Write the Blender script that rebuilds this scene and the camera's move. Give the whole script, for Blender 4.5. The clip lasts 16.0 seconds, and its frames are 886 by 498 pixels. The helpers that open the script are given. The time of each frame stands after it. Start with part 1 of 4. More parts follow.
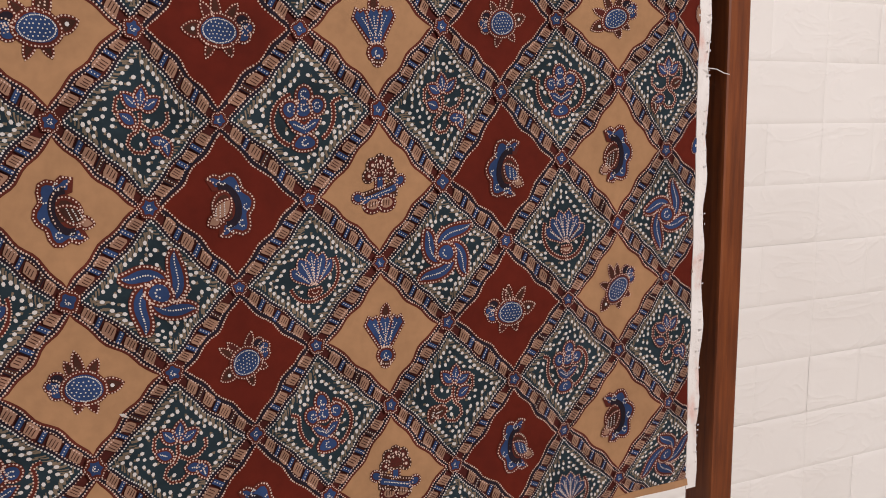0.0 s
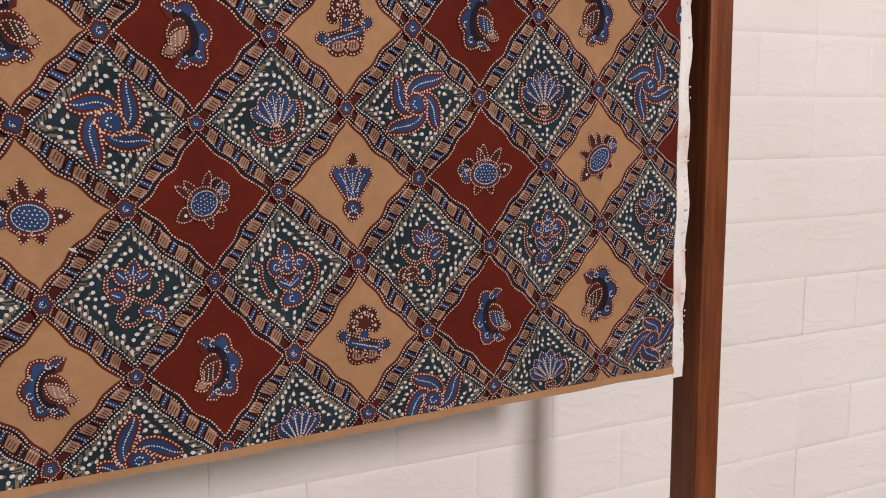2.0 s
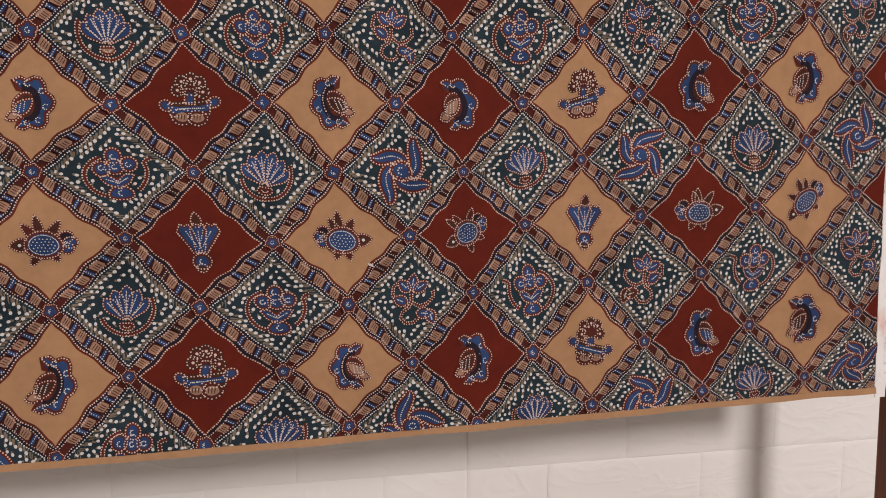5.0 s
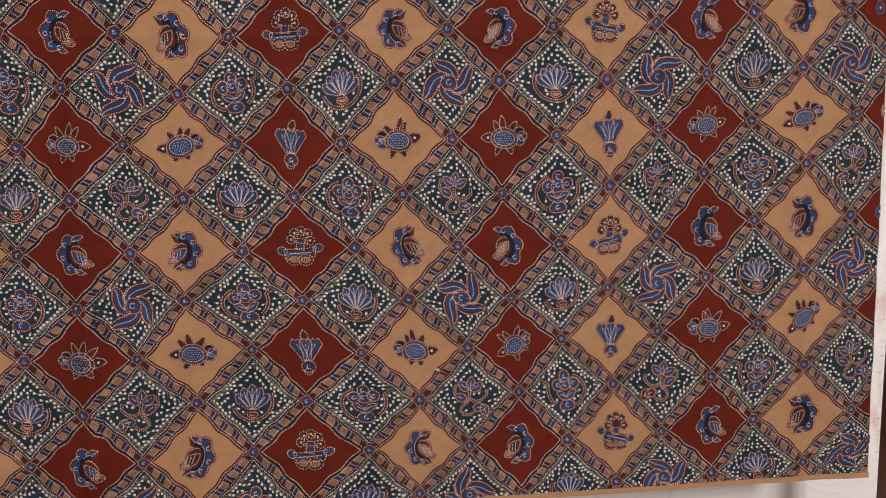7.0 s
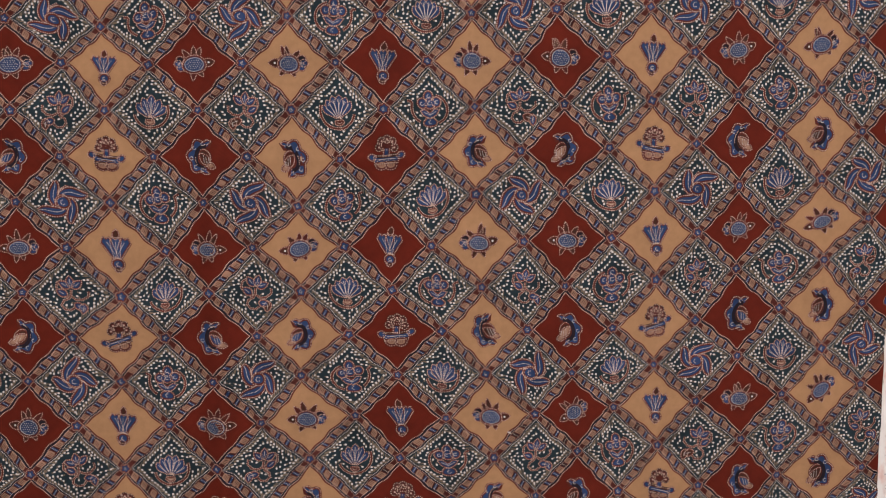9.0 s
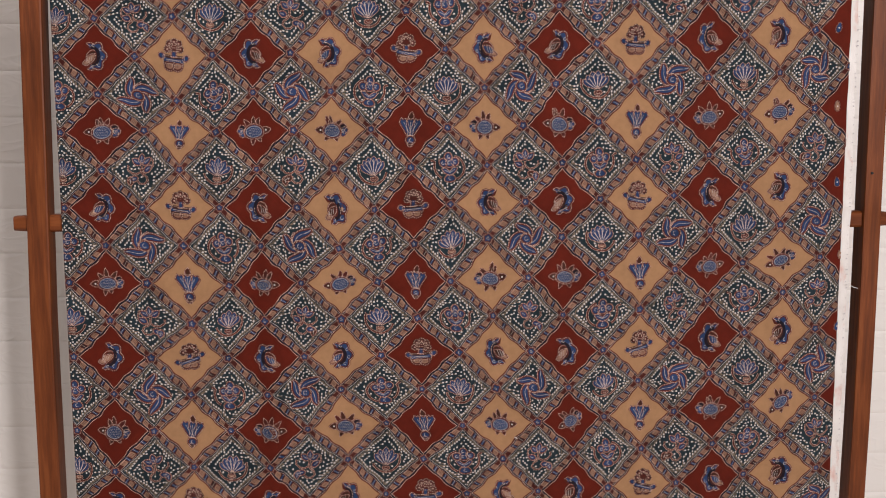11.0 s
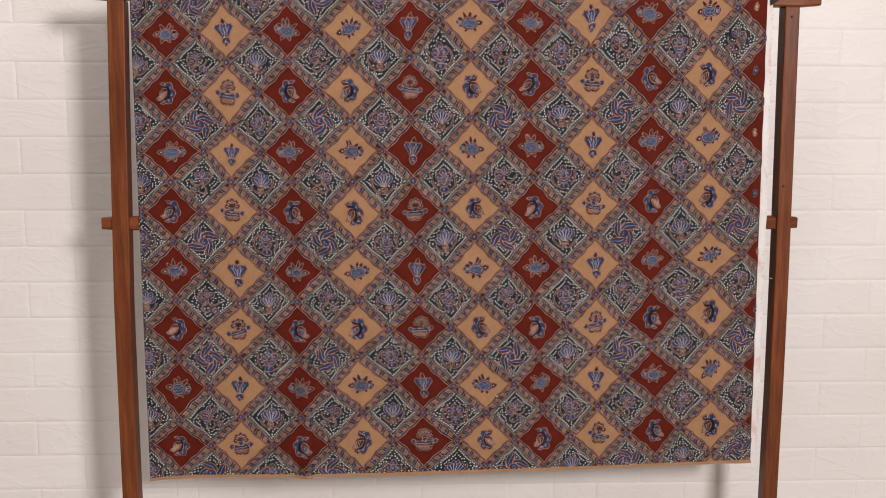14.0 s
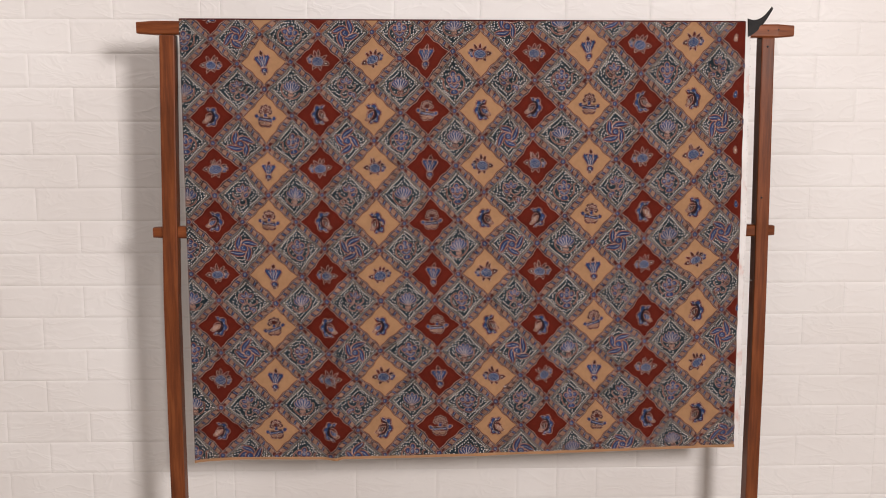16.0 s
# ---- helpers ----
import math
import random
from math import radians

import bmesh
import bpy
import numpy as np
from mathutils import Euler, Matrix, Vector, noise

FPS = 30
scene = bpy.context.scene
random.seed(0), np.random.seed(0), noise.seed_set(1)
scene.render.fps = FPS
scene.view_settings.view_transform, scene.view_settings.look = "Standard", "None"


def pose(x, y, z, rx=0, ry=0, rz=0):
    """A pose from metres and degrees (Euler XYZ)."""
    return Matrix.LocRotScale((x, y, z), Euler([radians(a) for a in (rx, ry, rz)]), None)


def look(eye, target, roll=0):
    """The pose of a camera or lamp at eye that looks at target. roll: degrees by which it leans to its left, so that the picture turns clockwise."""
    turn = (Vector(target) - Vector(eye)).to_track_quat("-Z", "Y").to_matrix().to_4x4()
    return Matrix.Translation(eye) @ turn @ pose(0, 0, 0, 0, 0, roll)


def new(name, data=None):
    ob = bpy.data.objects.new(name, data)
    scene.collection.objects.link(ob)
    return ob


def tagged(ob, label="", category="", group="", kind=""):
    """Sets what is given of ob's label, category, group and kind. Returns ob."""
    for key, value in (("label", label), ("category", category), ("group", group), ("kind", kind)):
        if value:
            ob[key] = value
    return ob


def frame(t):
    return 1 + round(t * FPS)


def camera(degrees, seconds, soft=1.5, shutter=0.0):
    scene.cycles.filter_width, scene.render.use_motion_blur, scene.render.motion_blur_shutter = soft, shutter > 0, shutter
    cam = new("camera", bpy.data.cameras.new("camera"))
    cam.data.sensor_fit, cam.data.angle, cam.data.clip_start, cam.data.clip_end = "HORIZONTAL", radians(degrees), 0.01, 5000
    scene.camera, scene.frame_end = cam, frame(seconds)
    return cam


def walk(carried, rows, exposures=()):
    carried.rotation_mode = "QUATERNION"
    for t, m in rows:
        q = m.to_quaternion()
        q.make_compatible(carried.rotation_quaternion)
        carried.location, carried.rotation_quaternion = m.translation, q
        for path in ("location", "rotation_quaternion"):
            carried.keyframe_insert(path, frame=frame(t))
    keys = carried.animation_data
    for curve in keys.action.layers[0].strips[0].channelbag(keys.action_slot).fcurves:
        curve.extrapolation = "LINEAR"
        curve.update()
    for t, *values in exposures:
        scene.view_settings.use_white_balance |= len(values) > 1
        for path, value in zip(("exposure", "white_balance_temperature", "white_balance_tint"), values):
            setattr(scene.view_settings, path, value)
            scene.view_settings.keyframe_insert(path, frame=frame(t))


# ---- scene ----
cam = camera(46.1, 16.0, soft=1.0)
PATH = [
    (0, (-0.051, -0.628, 0.813), (0.942, 1.085, 0.526), 0.3),
    (0.5, (-0.04, -0.627, 0.783), (0.95, 1.089, 0.504), 0.1),
    (1, (-0.028, -0.63, 0.745), (0.961, 1.089, 0.486), 0.1),
    (1.5, (-0.026, -0.622, 0.715), (0.963, 1.095, 0.444), 0.3),
    (2, (-0.022, -0.627, 0.705), (0.961, 1.093, 0.432), 0.2),
    (2.5, (-0.037, -0.629, 0.7), (0.894, 1.119, 0.425), 0.0),
    (3, (-0.055, -0.644, 0.698), (0.805, 1.142, 0.433), 0.1),
    (3.5, (-0.082, -0.674, 0.707), (0.693, 1.151, 0.445), 0.2),
    (4, (-0.085, -0.712, 0.727), (0.581, 1.157, 0.476), 0.0),
    (4.2, (-0.077, -0.724, 0.729), (0.557, 1.155, 0.468), 0.2),
    (6.3, (-0.032, -0.954, 0.818), (0.264, 1.009, 0.572), -0.0),
    (6.5, (-0.024, -0.974, 0.84), (0.26, 0.989, 0.587), 0.1),
    (7, (-0.024, -1.015, 0.889), (0.204, 0.952, 0.607), 0.1),
    (7.5, (-0.038, -1.055, 0.924), (0.181, 0.915, 0.658), 0.1),
    (8, (-0.059, -1.107, 0.964), (0.129, 0.864, 0.685), 0.2),
    (8.5, (-0.073, -1.149, 0.991), (0.103, 0.823, 0.713), 0.1),
    (9, (-0.093, -1.191, 1.024), (0.074, 0.779, 0.726), 0.2),
    (9.2, (-0.094, -1.214, 1.029), (0.06, 0.759, 0.743), 0.1),
    (11.3, (-0.122, -1.452, 1.121), (0.02, 0.519, 0.809), 0.2),
    (11.5, (-0.107, -1.482, 1.126), (0.023, 0.489, 0.81), 0.1),
    (12, (-0.097, -1.549, 1.137), (0.028, 0.422, 0.823), 0.1),
    (12.5, (-0.102, -1.604, 1.145), (0.01, 0.367, 0.828), 0.3),
    (13, (-0.098, -1.657, 1.15), (0.019, 0.316, 0.84), 0.2),
    (13.5, (-0.105, -1.719, 1.163), (0.017, 0.253, 0.854), 0.3),
    (14, (-0.108, -1.779, 1.175), (0.002, 0.192, 0.855), 0.3),
    (14.5, (-0.11, -1.827, 1.181), (-0.001, 0.146, 0.875), 0.2),
    (15, (-0.12, -1.874, 1.199), (-0.008, 0.099, 0.892), 0.2),
    (15.5, (-0.127, -1.922, 1.2), (-0.026, 0.052, 0.894), 0.3),
    (16, (-0.128, -1.993, 1.205), (-0.036, -0.018, 0.9), 0.1),
]
walk(cam, [(t, look(eye, target, roll)) for t, eye, target, roll in PATH])

# ---- light ----
world = bpy.data.worlds.new("room_air")
scene.world = world
world.use_nodes = True
world.node_tree.nodes["Background"].inputs[0].default_value = (1.0, 0.95, 0.9, 1)
world.node_tree.nodes["Background"].inputs[1].default_value = 0.02


def area_lamp(name, eye, target, sx, sy, watts, colour):
    data = bpy.data.lights.new(name, "AREA")
    data.shape, data.size, data.size_y, data.energy, data.color = "RECTANGLE", sx, sy, watts, colour
    ob = new(name, data)
    ob.matrix_world = look(eye, target)
    return ob


area_lamp("studio_softbox", (1.05, -2.95, 1.86), (-0.8, 0.0, 1.0), 0.46, 0.46, 84.0, (1.0, 0.93, 0.90))
# unseen fill lamp, added overhead to lift the shadows and the left wall
area_lamp("overhead_fill", (-1.1, -1.45, 2.62), (-1.1, -1.45, 0.0), 2.3, 2.2, 17.5, (1.0, 0.94, 0.92))


# ---- materials ----
def material(name):
    m = bpy.data.materials.new(name)
    m.use_nodes = True
    n = m.node_tree.nodes
    return m, n, m.node_tree.links, n["Principled BSDF"]


def ramp(n, stops):
    r = n.new("ShaderNodeValToRGB")
    while len(r.color_ramp.elements) < len(stops):
        r.color_ramp.elements.new(0.5)
    for e, (p, c) in zip(r.color_ramp.elements, stops):
        e.position, e.color = p, (*c, 1)
    return r


def noise_tex(n, l, scale, detail=4, rough=0.55, stretch=(1, 1, 1)):
    co = n.new("ShaderNodeTexCoord")
    mp = n.new("ShaderNodeMapping")
    mp.inputs["Scale"].default_value = stretch
    t = n.new("ShaderNodeTexNoise")
    t.inputs["Scale"].default_value, t.inputs["Detail"].default_value, t.inputs["Roughness"].default_value = scale, detail, rough
    l.new(co.outputs["Object"], mp.inputs[0])
    l.new(mp.outputs[0], t.inputs["Vector"])
    return t


def dyed_cotton(name, colour, spread=0.16, gloss=0.12):
    """Cotton with wax-resist dye: cloudy at hand size, mottled by the thread."""
    colour = tuple(0.86 * c for c in colour)
    m, n, l, b = material(name)
    big = noise_tex(n, l, 26, 3)
    fine = noise_tex(n, l, 140, 2, 0.6)
    lo = tuple(c * (1 - spread) for c in colour)
    hi = tuple(min(1, c * (1 + spread)) for c in colour)
    r = ramp(n, [(0.3, lo), (0.7, hi)])
    l.new(big.outputs["Fac"], r.inputs[0])
    mix = n.new("ShaderNodeMixRGB")
    mix.blend_type = "MULTIPLY"
    mix.inputs[0].default_value = 0.25
    r2 = ramp(n, [(0.3, (0.72, 0.72, 0.72)), (0.65, (1.12, 1.1, 1.08))])
    l.new(fine.outputs["Fac"], r2.inputs[0])
    l.new(r.outputs[0], mix.inputs[1])
    l.new(r2.outputs[0], mix.inputs[2])
    l.new(mix.outputs[0], b.inputs["Base Color"])
    b.inputs["Roughness"].default_value = 0.82
    b.inputs["Specular IOR Level"].default_value = gloss
    return m


RED = dyed_cotton("dye_red", (0.099, 0.0110, 0.0054))
TAN = dyed_cotton("dye_tan", (0.36, 0.20, 0.105), 0.08)
SLATE = dyed_cotton("dye_slate", (0.015, 0.027, 0.036), 0.4)
NAVY = dyed_cotton("dye_navy", (0.015, 0.010, 0.017), 0.3)
BLUE = dyed_cotton("dye_blue", (0.022, 0.045, 0.124), 0.35)
MAROON = dyed_cotton("dye_maroon", (0.070, 0.014, 0.011), 0.3)
BROWN = dyed_cotton("dye_brown", (0.05, 0.018, 0.012), 0.4)
WAX = dyed_cotton("wax_white", (0.58, 0.55, 0.55), 0.12)
PINK = dyed_cotton("wax_pink", (0.61, 0.44, 0.38), 0.15)
SAND = dyed_cotton("dye_sand", (0.285, 0.160, 0.112), 0.25)
FEATHER = dyed_cotton("dye_feather", (0.165, 0.125, 0.090), 0.35)
EDGE = dyed_cotton("dye_rust", (0.092, 0.018, 0.012), 0.3)
INKS = [EDGE, RED, TAN, SLATE, NAVY, BLUE, MAROON, BROWN, WAX, PINK, SAND, FEATHER]


def selvedge_cotton():
    m, n, l, b = material("selvedge_cotton")
    t = noise_tex(n, l, 34, 4, 0.6, (1, 1, 0.5))
    r = ramp(n, [(0.0, (0.30, 0.10, 0.08)), (0.33, (0.62, 0.45, 0.42)), (0.43, (0.66, 0.63, 0.62)), (0.68, (0.74, 0.72, 0.72)), (0.8, (0.55, 0.56, 0.62))])
    l.new(t.outputs["Fac"], r.inputs[0])
    l.new(r.outputs[0], b.inputs["Base Color"])
    w = noise_tex(n, l, 500, 2)
    bump = n.new("ShaderNodeBump")
    bump.inputs["Strength"].default_value, bump.inputs["Distance"].default_value = 0.4, 0.0008
    l.new(w.outputs["Fac"], bump.inputs["Height"])
    l.new(bump.outputs[0], b.inputs["Normal"])
    b.inputs["Roughness"].default_value = 0.85
    return m


SELVEDGE = selvedge_cotton()


def varnished_wood(name, along, tone=1.0):
    """Red-brown stained wood; along: the axis of the grain."""
    m, n, l, b = material(name)
    st = [14.0, 14.0, 14.0]
    st["xyz".index(along)] = 0.9
    grain = noise_tex(n, l, 9, 6, 0.65, st)
    blot = noise_tex(n, l, 7, 3, 0.5)
    r = ramp(n, [(0.25, (0.070 * tone, 0.017 * tone, 0.005 * tone)), (0.5, (0.165 * tone, 0.043 * tone, 0.011 * tone)), (0.78, (0.27 * tone, 0.082 * tone, 0.023 * tone))])
    l.new(grain.outputs["Fac"], r.inputs[0])
    mix = n.new("ShaderNodeMixRGB")
    mix.blend_type, mix.inputs[0].default_value = "MULTIPLY", 0.6
    r2 = ramp(n, [(0.3, (0.62, 0.58, 0.55)), (0.7, (1.15, 1.1, 1.05))])
    l.new(blot.outputs["Fac"], r2.inputs[0])
    l.new(r.outputs[0], mix.inputs[1])
    l.new(r2.outputs[0], mix.inputs[2])
    l.new(mix.outputs[0], b.inputs["Base Color"])
    bump = n.new("ShaderNodeBump")
    bump.inputs["Strength"].default_value, bump.inputs["Distance"].default_value = 0.22, 0.0012
    l.new(grain.outputs["Fac"], bump.inputs["Height"])
    l.new(bump.outputs[0], b.inputs["Normal"])
    rr = ramp(n, [(0.3, (0.34, 0.34, 0.34)), (0.7, (0.52, 0.52, 0.52))])
    l.new(blot.outputs["Fac"], rr.inputs[0])
    l.new(rr.outputs[0], b.inputs["Roughness"])
    b.inputs["Specular IOR Level"].default_value = 0.28
    return m


WOOD_UP = varnished_wood("stained_wood_upright", "z", 0.88)
WOOD_ACROSS = varnished_wood("stained_wood_across", "x")


def white_foam():
    """Soft white wall panel with pressed stone-like creases."""
    m, n, l, b = material("white_foam_panel")
    co = n.new("ShaderNodeNewGeometry")
    rnd = n.new("ShaderNodeObjectInfo")
    big = n.new("ShaderNodeTexNoise")
    big.inputs["Scale"].default_value, big.inputs["Detail"].default_value = 3.0, 3
    l.new(co.outputs["Position"], big.inputs["Vector"])
    r = ramp(n, [(0.3, (0.76, 0.73, 0.715)), (0.7, (0.83, 0.81, 0.80))])
    l.new(big.outputs["Fac"], r.inputs[0])
    hue = n.new("ShaderNodeMixRGB")
    hue.blend_type = "MULTIPLY"
    hue.inputs[0].default_value = 1.0
    tone = ramp(n, [(0.0, (0.965, 0.962, 0.958)), (1.0, (1.0, 1.0, 1.0))])
    l.new(rnd.outputs["Random"], tone.inputs[0])
    l.new(r.outputs[0], hue.inputs[1])
    l.new(tone.outputs[0], hue.inputs[2])
    l.new(hue.outputs[0], b.inputs["Base Color"])
    mp = n.new("ShaderNodeMapping")
    mp.inputs["Scale"].default_value = (0.75, 1.0, 1.7)
    l.new(co.outputs["Position"], mp.inputs[0])
    crease = n.new("ShaderNodeTexNoise")
    crease.inputs["Scale"].default_value, crease.inputs["Detail"].default_value, crease.inputs["Distortion"].default_value = 15.0, 2, 1.1
    l.new(mp.outputs[0], crease.inputs["Vector"])
    ridge = ramp(n, [(0.40, (0, 0, 0)), (0.5, (1, 1, 1)), (0.56, (0.45, 0.45, 0.45)), (0.7, (0.2, 0.2, 0.2))])
    l.new(crease.outputs["Fac"], ridge.inputs[0])
    b1 = n.new("ShaderNodeBump")
    b1.inputs["Strength"].default_value, b1.inputs["Distance"].default_value = 0.17, 0.0040
    l.new(ridge.outputs[0], b1.inputs["Height"])
    grit = n.new("ShaderNodeTexNoise")
    grit.inputs["Scale"].default_value, grit.inputs["Detail"].default_value = 90.0, 2
    l.new(co.outputs["Position"], grit.inputs["Vector"])
    b2 = n.new("ShaderNodeBump")
    b2.inputs["Strength"].default_value, b2.inputs["Distance"].default_value = 0.12, 0.0015
    l.new(grit.outputs["Fac"], b2.inputs["Height"])
    l.new(b1.outputs[0], b2.inputs["Normal"])
    l.new(b2.outputs[0], b.inputs["Normal"])
    b.inputs["Roughness"].default_value = 0.5
    b.inputs["Specular IOR Level"].default_value = 0.35
    return m


FOAM = white_foam()


def plain(name, lo, hi, scale=4.0, rough=0.7):
    m, n, l, b = material(name)
    t = noise_tex(n, l, scale, 4)
    r = ramp(n, [(0.3, lo), (0.7, hi)])
    l.new(t.outputs["Fac"], r.inputs[0])
    l.new(r.outputs[0], b.inputs["Base Color"])
    b.inputs["Roughness"].default_value = rough
    return m


PAINT = plain("wall_paint", (0.42, 0.40, 0.39), (0.48, 0.46, 0.44))
FLOORING = plain("floor_tile", (0.42, 0.37, 0.32), (0.5, 0.45, 0.4), 6, 0.4)
BLACK = plain("black_felt", (0.008, 0.008, 0.009), (0.016, 0.015, 0.016), 60, 0.75)


# ---- helpers of this scene ----
def part(name, bm, mats, parent=None, label=""):
    me = bpy.data.meshes.new(name)
    bm.to_mesh(me)
    bm.free()
    for m in mats if isinstance(mats, (list, tuple)) else [mats]:
        me.materials.append(m)
    ob = new(name, me)
    ob.parent = parent
    if label:
        tagged(ob, label)
    return ob


def block(x0, x1, y0, y1, z0, z1, bevel=0.0, seg=2):
    bm = bmesh.new()
    bmesh.ops.create_cube(bm, size=1, matrix=Matrix.Translation(((x0 + x1) / 2, (y0 + y1) / 2, (z0 + z1) / 2)) @ Matrix.Diagonal((x1 - x0, y1 - y0, z1 - z0, 1)))
    if bevel:
        bmesh.ops.bevel(bm, geom=bm.edges[:], offset=bevel, segments=seg, affect="EDGES", profile=0.6)
    return bm


# ---- the room ----
WALL_Y = 0.222          # face of the foam bricks
ROOM = (-2.4, 2.4, -3.6, 2.7)   # x from, x to, y from, ceiling
floor = tagged(part("floor", block(ROOM[0], ROOM[1], ROOM[2], WALL_Y + 0.15, -0.1, 0.0), FLOORING), "plain tiled floor under the cloth rack", "floor", kind="structure")
ceiling = tagged(part("ceiling", block(ROOM[0], ROOM[1], ROOM[2], WALL_Y + 0.15, ROOM[3], ROOM[3] + 0.1), PAINT), "plain white ceiling", "ceiling", kind="structure")
wall_south = tagged(part("wall_south", block(ROOM[0], ROOM[1], ROOM[2] - 0.12, ROOM[2], 0, ROOM[3]), PAINT), "plain pale wall", "wall", kind="structure")
wall_west = tagged(part("wall_west", block(ROOM[0] - 0.12, ROOM[0], ROOM[2], WALL_Y + 0.15, 0, ROOM[3]), PAINT), "plain pale wall", "wall", kind="structure")
wall_east = tagged(part("wall_east", block(ROOM[1], ROOM[1] + 0.12, ROOM[2], WALL_Y + 0.15, 0, ROOM[3]), PAINT), "plain pale wall", "wall", kind="structure")
wall_north = tagged(part("wall_north", block(ROOM[0], ROOM[1], WALL_Y + 0.0008, WALL_Y + 0.15, 0, ROOM[3]), FOAM), "white wall clad in soft embossed brick-pattern panels", "wall", kind="structure")

wall_north.matrix_basis = pose(0, -0.0015, 0, 0, 0, -0.72)   # not quite parallel to the rack

# ---- the wooden cloth rack ----
POST_L, POST_R = (-0.5738, -0.5452), (0.5800, 0.6052)
POST_Y = (0.003, 0.035)
rack = tagged(new("cloth_rack"), "red-brown stained wooden rack with upright posts and cross rails", "rack")


def rail(name, x0, x1, z0, z1, y0, y1):
    """A rail with softly rounded, slightly lifted ends."""
    bm = bmesh.new()
    n = 40
    rows = []
    for k in range(n + 1):
        x = x0 + (x1 - x0) * k / n
        d = min(x - x0, x1 - x)
        c = 0.004 * max(0.0, 1 - d / 0.006) ** 2
        sag = 0.0006 * math.sin(9 * x)
        ring = []
        for yy, zz in ((y0, z0 + 0.003), (y0 + 0.003, z0), (y1 - 0.003, z0), (y1, z0 + 0.003), (y1, z1 - 0.003), (y1 - 0.003, z1), (y0 + 0.003, z1), (y0, z1 - 0.003)):
            cy, cz = (y0 + y1) / 2, (z0 + z1) / 2
            ring.append(bm.verts.new((x, cy + (yy - cy) * (1 - c * 30), cz + (zz - cz) * (1 - c * 45) + sag)))
        rows.append(ring)
    for a, b in zip(rows, rows[1:]):
        for k in range(8):
            bm.faces.new((a[k], b[k], b[(k + 1) % 8], a[(k + 1) % 8]))
    bm.faces.new(rows[0])
    bm.faces.new(rows[-1][::-1])
    bmesh.ops.recalc_face_normals(bm, faces=bm.faces[:])
    return part(name, bm, WOOD_ACROSS, rack)


def upright(x0, x1):
    bm = block(x0, x1, POST_Y[0], POST_Y[1], 0.0, 1.3025, 0.0025, 2)
    cuts = [e for e in bm.edges if abs(e.verts[0].co.z - e.verts[1].co.z) > 0.5]
    bmesh.ops.subdivide_edges(bm, edges=cuts, cuts=40)
    for v in bm.verts:
        v.co.x += (0.95 - max(v.co.z, 0.62)) * 0.0145 if x0 > 0 else (0.90 - max(v.co.z, 0.80)) * -0.022   # both posts lean in towards the top
        v.co.x += 0.0012 * noise.noise((x0 * 9, 0, v.co.z * 3.0))
        v.co.y += 0.0010 * noise.noise((x0 * 9, 5, v.co.z * 4.0))
    return part("post", bm, WOOD_UP, rack)


upright(*POST_L)
upright(*POST_R)
rail("top_rail", -0.606, 0.636, 1.3025, 1.3275, 0.001, 0.038)
rail("middle_rail", -0.592, 0.620, 0.918, 0.941, 0.009, 0.029)


def peg(x, z, y):
    bm = bmesh.new()
    bmesh.ops.create_cone(bm, cap_ends=True, segments=10, radius1=0.0022, radius2=0.0016, depth=0.003, matrix=pose(x, y, z, 90))
    return part("nail", bm, BLACK, rack, "dark nail head")


for x, z in ((0.585, 1.315), (0.605, 1.317), (0.586, 1.285), (0.588, 0.995)):
    peg(x, z, 0.0025)


# ---- the batik cloth: surface ----
CLOTH_TOP, CLOTH_LEFT = 1.3305, -0.527


def right_edge(z):
    return 0.541 + 0.016 * (1.334 - z) / 0.844


def hem_edge(x):
    return 0.4815 + 0.0115 * (x + 0.527) / 1.084 - 0.006 * max(0.0, (-0.43 - x) / 0.1) ** 2 - 0.0048 * math.exp(-((x + 0.12) / 0.24) ** 2)


def drape(x, z):
    """How far the cloth stands off its plane (towards the room is negative)."""
    low = max(0.0, min(1.0, (1.30 - z) / 0.8))
    y = -0.0035 * low * math.sin(5.2 * x + 1.1) - 0.0022 * low * math.sin(11.0 * x - 2.0 * z)
    y -= 0.0012 * low * noise.noise((x * 9, z * 5, 2.0))
    y -= 0.0010 * noise.noise((x * 24, z * 20, 7.0)) * (0.4 + low)
    a = x + 0.252 + 0.014 * (z - 0.9)
    a /= 0.017 if a < 0 else 0.007
    y -= 0.0105 * low * math.exp(-a * a) * (1 if z < 0.92 else max(0.0, 1 - (z - 0.92) / 0.08))
    b = (z - 0.948 - 0.004 * x) / 0.007
    y -= 0.0018 * math.exp(-b * b)
    return y


